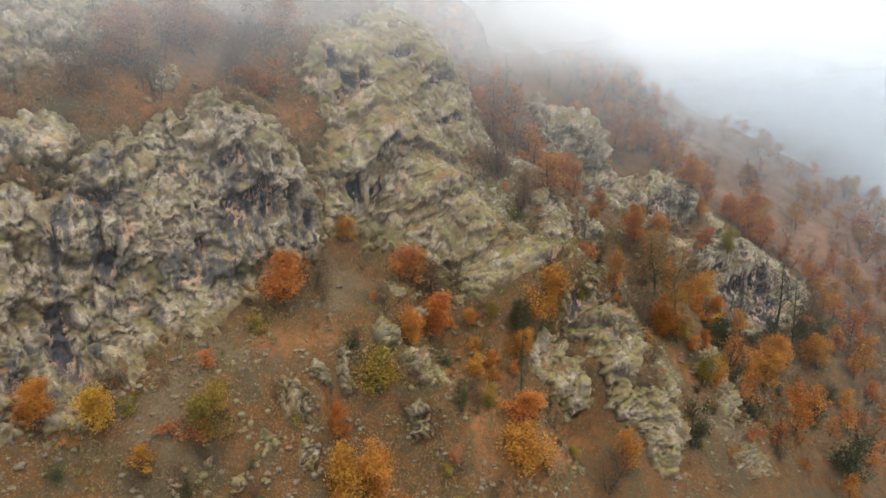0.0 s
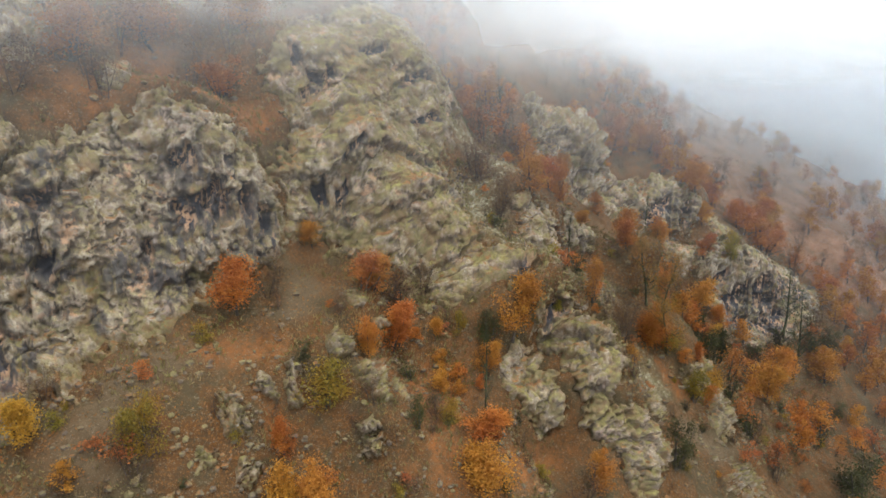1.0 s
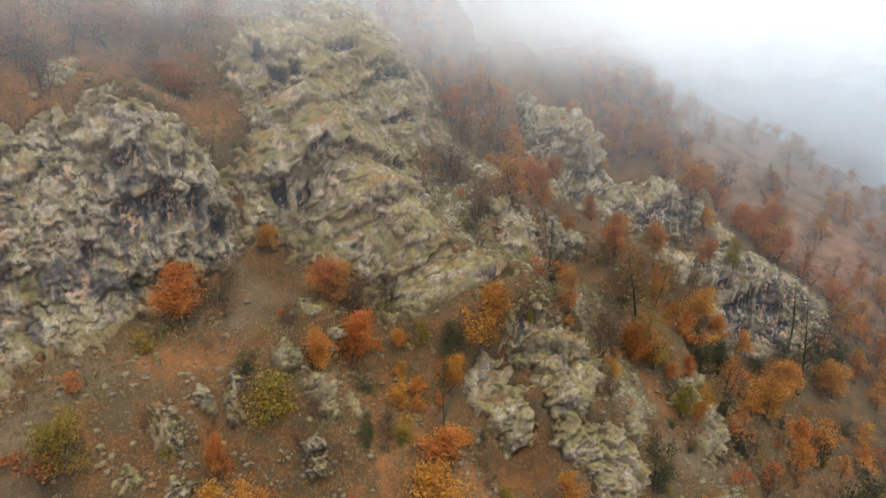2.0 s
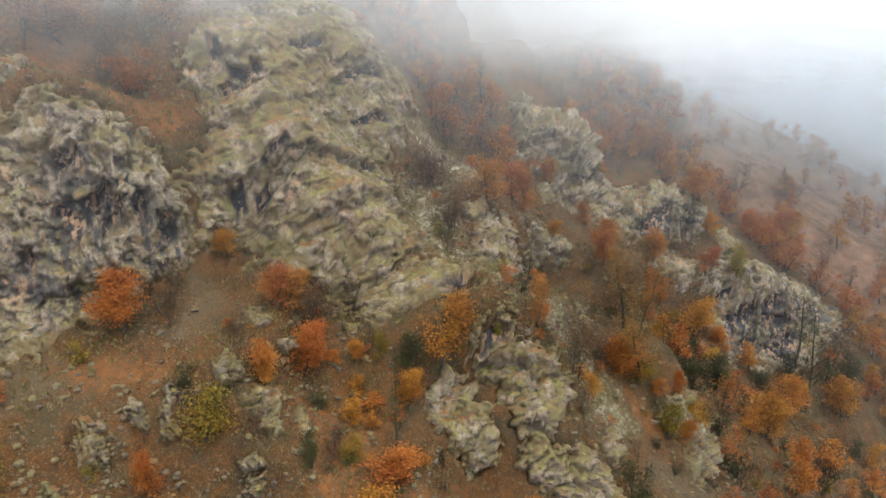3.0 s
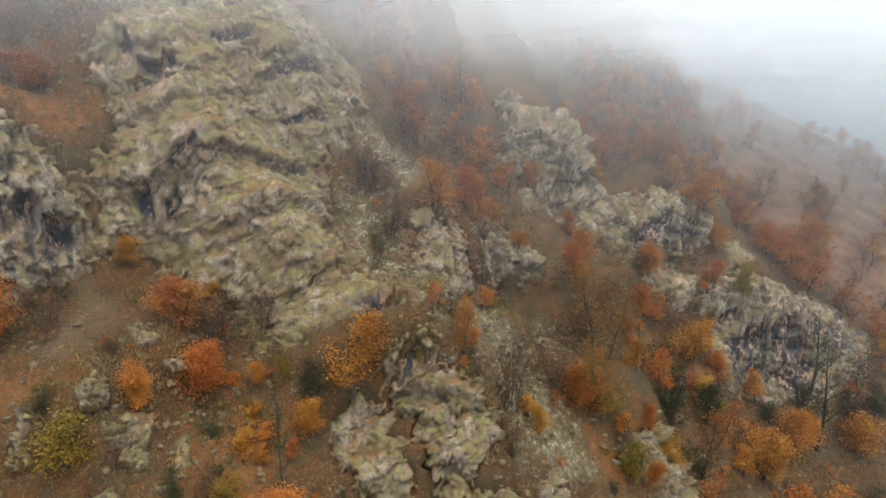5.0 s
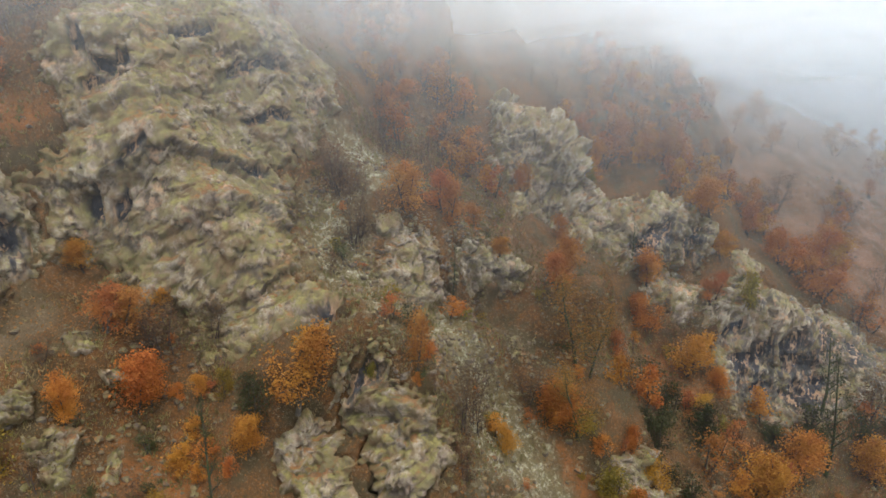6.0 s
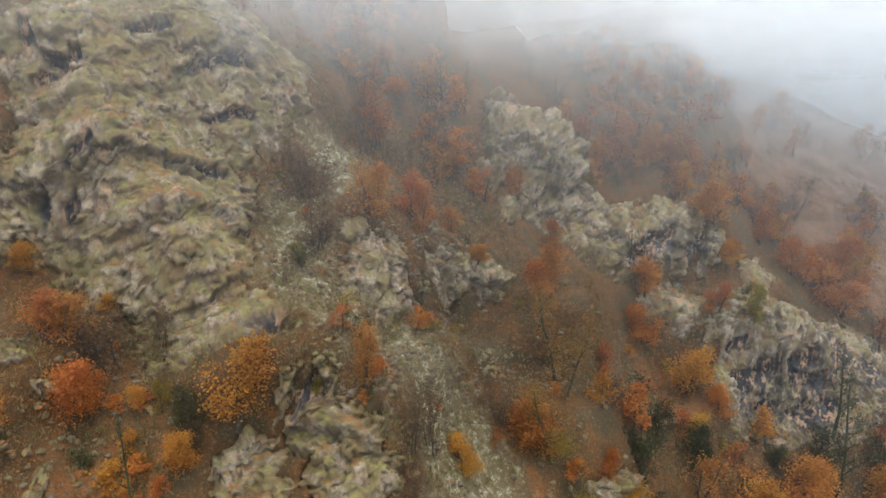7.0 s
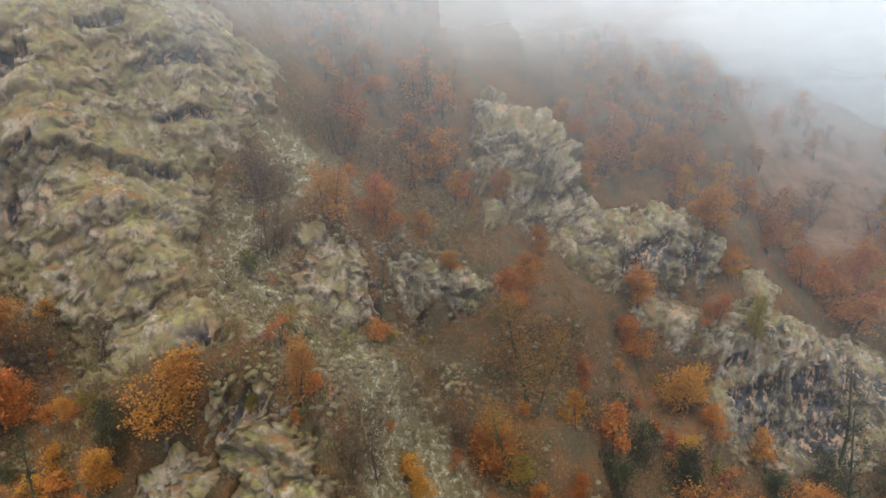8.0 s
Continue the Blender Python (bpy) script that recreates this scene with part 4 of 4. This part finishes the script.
ON_THE_FAR_SLOPE = {
    "green": [(20.1, -27.8, 5, 5)],
    "brown": [(37.0, -17.2, 5, 5), (53.0, 3.9, 5, 4.8), (56.9, -1.4, 3.8, 4.3), (49.6, 3.3, 3.5, 4.0)],
    "red": [(42.2, -6.6, 5, 5)],
    "orange": [(46.9, -4.5, 5, 5)],
    "bare": [(59.2, 0.4, 4.7, 2.9)],
}
rng = random.Random(77)


def upright(u, s, scale, wide, turn):
    h = float(surface(u, s)[0][0])
    p = place(u, s, h - 0.05)
    return Matrix.Translation(Vector(p)) @ Matrix.Rotation(turn, 4, "Z"), (wide, wide, scale)


def plant(kind, u, s, height, width, light=False):
    name, label, category, hgt, wid, how = SORTS[kind]
    n = 3 if kind in ("orange", "red", "bare", "brown") else 2
    which = rng.randrange(n)
    m, scale = upright(u, s, height / hgt, width / wid, rng.random() * 6.283)
    if light:
        how = dict(how, count=how["count"] // 5, size=how["size"] * 1.6, boughs=max(3, how["boughs"] - 6), twigs=2)
        which += 10
    if (kind, which) not in PROTOTYPES:
        ob = tree(name, 11 + 31 * which + 7 * len(kind), hgt, wid, **how)
        tagged(ob, label, category, name.replace("_", " ") + "s on the hillside")
        PROTOTYPES[kind, which] = ob
        ob.matrix_basis = m @ Matrix.Diagonal((*scale, 1))
        return ob
    ob = copy_thing(PROTOTYPES[kind, which], Matrix.Identity(4))
    ob.matrix_basis = m @ Matrix.Diagonal((*scale, 1))
    return ob


for spots, grown in ((BELOW_THE_FACE, 1.0), (IN_THE_GULLY, 0.84), (ON_THE_FAR_SLOPE, 0.9)):
    for kind, rows in spots.items():
        for u, s, hgt, wid in rows:
            plant(kind, u, s, hgt * grown, wid * grown)

# the wood on the far slope, thinning into the mist
for _ in range(230):
    u, s = rng.uniform(36, 125), rng.uniform(-45, 50)
    if fbm(np.array([u * 0.06]), np.array([s * 0.06]), 611, 3)[0] < -0.25:
        continue
    kind = rng.choice(("orange", "red", "red", "brown", "brown", "orange", "orange", "red", "red", "orange"))
    hgt = SORTS[kind][3] * rng.uniform(0.8, 1.4)
    plant(kind, u, s, hgt, hgt * SORTS[kind][4] / SORTS[kind][3], True)
# the gully behind the big face, and the lower slope
for n, (ulo, uhi, slo, shi, kinds) in ((85, (26, 52, 4, 28, ("orange", "red", "brown", "orange", "red", "brown", "red"))), (70, (5, 17, 11, 36, ("red", "brown", "red", "brown", "red", "orange"))), (50, (8, 34, -32, -7, ("orange", "brown", "red", "brown", "green"))), (18, (-32, -13, 19, 34, ("red", "brown", "brown"))), (110, (34, 72, -40, 4, ("orange", "brown", "red", "orange", "red")))):
    for _ in range(n):
        u, s = rng.uniform(ulo, uhi), rng.uniform(slo, shi)
        kind = rng.choice(kinds)
        if surface(u, s)[1][0] > 0.1:
            continue
        hgt = SORTS[kind][3] * rng.uniform(0.6, 1.1)
        plant(kind, u, s, hgt, hgt * SORTS[kind][4] / SORTS[kind][3], True)

# ---------------------------------------------------------------- undergrowth, stones, fallen leaves
for ulo, uhi, slo, shi, n in ((-34, -10, -12, 8, 130), (-4, 14, -18, 12, 85), (12, 34, -24, -2, 70), (-30, 6, 18, 34, 40)):
    for _ in range(n):
        u, s = rng.uniform(ulo, uhi), rng.uniform(slo, shi)
        kind = rng.choice(("brown", "orange", "olive", "brown", "green", "red", "brown"))
        if surface(u, s)[1][0] > 0.2:
            continue
        hgt = rng.uniform(0.5, 1.4)
        plant(kind, u, s, hgt, hgt * rng.uniform(1.0, 1.6), True)


def stone_shape(r, seed, fine):
    """A broken stone: a faceted lump with flattened sides."""
    bm = bmesh.new()
    bmesh.ops.create_icosphere(bm, subdivisions=2 if fine else 1, radius=1.0)
    k = random.Random(seed)
    cuts = [(Vector((k.gauss(0, 1), k.gauss(0, 1), k.gauss(0, 1))).normalized(), k.uniform(0.55, 0.9)) for _ in range(7)]
    for v in bm.verts:
        for n, d in cuts:
            over = v.co.dot(n) - d
            if over > 0:
                v.co -= n * over
        v.co *= 1 + 0.10 * noise.noise(v.co * 2.3 + Vector((seed, 0, 0)))
        v.co.z *= 0.75
        v.co *= r
    return bm


STONE = rock_material("pale_stone", 0.0, 0.5, 0.15, 0.75)
shapes = []
for k in range(8):
    bm = stone_shape(1.0, 40 + k, False)
    shapes.append((np.array([v.co[:] for v in bm.verts]), np.array([[v.index for v in f.verts] for f in bm.faces])))
    bm.free()
gen = np.random.default_rng(5)


def scatter(areas, limit=0.0):
    """Random spots on open ground, in areas of u, s ranges and numbers."""
    us, ss = [], []
    for ulo, uhi, slo, shi, n in areas:
        us.append(gen.uniform(ulo, uhi, n))
        ss.append(gen.uniform(slo, shi, n))
    u, s = np.concatenate(us), np.concatenate(ss)
    h, inside = surface(u, s)
    ok = inside < limit
    return u[ok], s[ok], h[ok]


u, s, h = scatter(((-36, -10, -10, 8, 4200), (-6, 14, -20, 12, 3600), (12, 34, -24, 0, 1500), (-5, 7, -3, 12, 3200), (-30, 0, 16, 32, 900), (44, 70, -8, 8, 500)), 0.15)
lot = fbm(u * 0.5, s * 0.5, 205, 3) + 0.6 * gen.random(len(u))
u, s, h = u[lot > 0.1], s[lot > 0.1], h[lot > 0.1]
verts, faces, base = [], [], 0
for p, k, r in zip(place(u, s, h), gen.integers(0, 8, len(u)), 0.05 + 0.20 * gen.random(len(u)) ** 3):
    v, f = shapes[k]
    a = gen.random() * 6.283
    c, d = math.cos(a), math.sin(a)
    verts.append(v @ np.array([[c, d, 0], [-d, c, 0], [0, 0, 1]]) * r * gen.uniform(0.75, 1.25, 3) + p)
    faces.append(f + base)
    base += len(v)
me = bpy.data.meshes.new("scree")
me.from_pydata(np.concatenate(verts).tolist(), [], np.concatenate(faces).tolist())
me.materials.append(STONE)
tagged(new("scree", me), "pale broken stones strewn over the slope", "stones", kind="stuff")

u, s, h = scatter(((-33, -12, -8, 7, 36), (-4, 12, -18, 6, 30), (12, 30, -20, -4, 14)))
rock_shapes = []
for k in range(5):
    bm = stone_shape(1.0, 80 + k, True)
    me = bpy.data.meshes.new("boulder")
    bm.to_mesh(me)
    bm.free()
    me.materials.append(STONE)
    rock_shapes.append(me)
for p in place(u, s, h):
    ob = new("boulder", rock_shapes[rng.randrange(5)])
    r = rng.uniform(0.10, 0.28)
    ob.matrix_basis = Matrix.Translation(Vector(p)) @ Euler((rng.uniform(-0.4, 0.4), rng.uniform(-0.4, 0.4), rng.random() * 6.28)).to_matrix().to_4x4() @ Matrix.Diagonal((r, r * rng.uniform(0.7, 1.2), r, 1))
    tagged(ob, "pale limestone boulder lying on the slope", "boulder", "boulders on the slope")

u, s, h = scatter(((-36, -8, -14, 9, 14000), (-8, 16, -22, 14, 12000), (14, 36, -26, 0, 9000), (-32, 8, 16, 34, 5000)), 0.05)
lot = fbm(u * 0.35, s * 0.35, 207, 4) + 0.5 * gen.random(len(u))
keep = lot > 0.1
p = place(u[keep], s[keep], h[keep] + 0.03)
n = len(p)
a = gen.normal(size=(n, 3))
a /= np.linalg.norm(a, axis=1)[:, None]
b = np.cross(a, OUT + 0.5 * gen.normal(size=(n, 3)))
b /= np.linalg.norm(b, axis=1)[:, None]
z = (0.03 + 0.06 * gen.random(n))[:, None]
verts = np.stack([p - a * z, p + b * z * 0.7, p + a * z, p - b * z * 0.7], 1).reshape(-1, 3)
me = bpy.data.meshes.new("fallen_leaves")
me.from_pydata(verts.tolist(), [], np.arange(4 * n).reshape(-1, 4).tolist())
me.materials.append(leaf_material("fallen_leaf", (0.26, 0.105, 0.03), (0.16, 0.075, 0.03), (0.21, 0.11, 0.042)))
tagged(new("fallen_leaves", me), "orange and brown fallen leaves on the soil", "leaves", kind="stuff")

u, s, h = scatter(((-14, 16, -8, 18, 9000), (-34, -10, -10, 9, 5000), (12, 34, -22, 4, 4000), (-30, 4, 14, 32, 4000)), 0.3)
lot = fbm(u * 0.3, s * 0.3, 209, 4) + 0.4 * gen.random(len(u))
keep = lot > 0.05
p = np.repeat(place(u[keep], s[keep], h[keep]), 5, 0)
n = len(p)
p = p + gen.normal(size=(n, 3)) * 0.05
tip = np.stack([gen.normal(size=n) * 0.09, gen.normal(size=n) * 0.09, gen.uniform(0.10, 0.30, n)], -1)
side = gen.normal(size=(n, 3)) * 0.022
verts = np.stack([p - side, p + side, p + tip], 1).reshape(-1, 3)
me = bpy.data.meshes.new("grass_tufts")
me.from_pydata(verts.tolist(), [], np.arange(3 * n).reshape(-1, 3).tolist())
me.materials.append(leaf_material("dry_grass", (0.22, 0.18, 0.075), (0.14, 0.13, 0.05), (0.24, 0.17, 0.085)))
tagged(new("grass_tufts", me), "dry yellowish grass tufts on ledges and soil", "grass", kind="stuff")

# ---------------------------------------------------------------- mist
# veils one behind another round the valley, each leaning back into the slope
for k, r in enumerate(range(40, 167, 6)):
    far = min(1.0, max(0.0, (r - 66) / 44.0))
    last = r > 145
    ang, z = np.meshgrid(np.radians(np.arange(-78, 79, 2.0)), np.arange(26 - 24 * (far > 0) - 16 * last, 63 + 12 * last, 3.0))
    rr = r + 0.5 * (z - 42) + 1.5 * fbm(ang * 4, z * 0.04, 500 + k, 2)
    me, _ = grid_mesh("mist_veil", np.stack([10 + rr * np.sin(ang), -5 + rr * np.cos(ang), z], -1))
    me.materials.append(mist_material("mist", 1.0 + 2.4 * far * far * (3 - 2 * far) + 20 * last, 0.024 * far + 0.07 * min(1.0, max(0.0, (r - 100) / 45.0)) + 0.35 * last + 0.4 * (r > 155), 0.16 if r < 72 else 0.45 if r < 92 else 0.93))
    tagged(new("mist_veil", smooth(me)), "thin white mist drifting over the slope", "mist", kind="stuff")
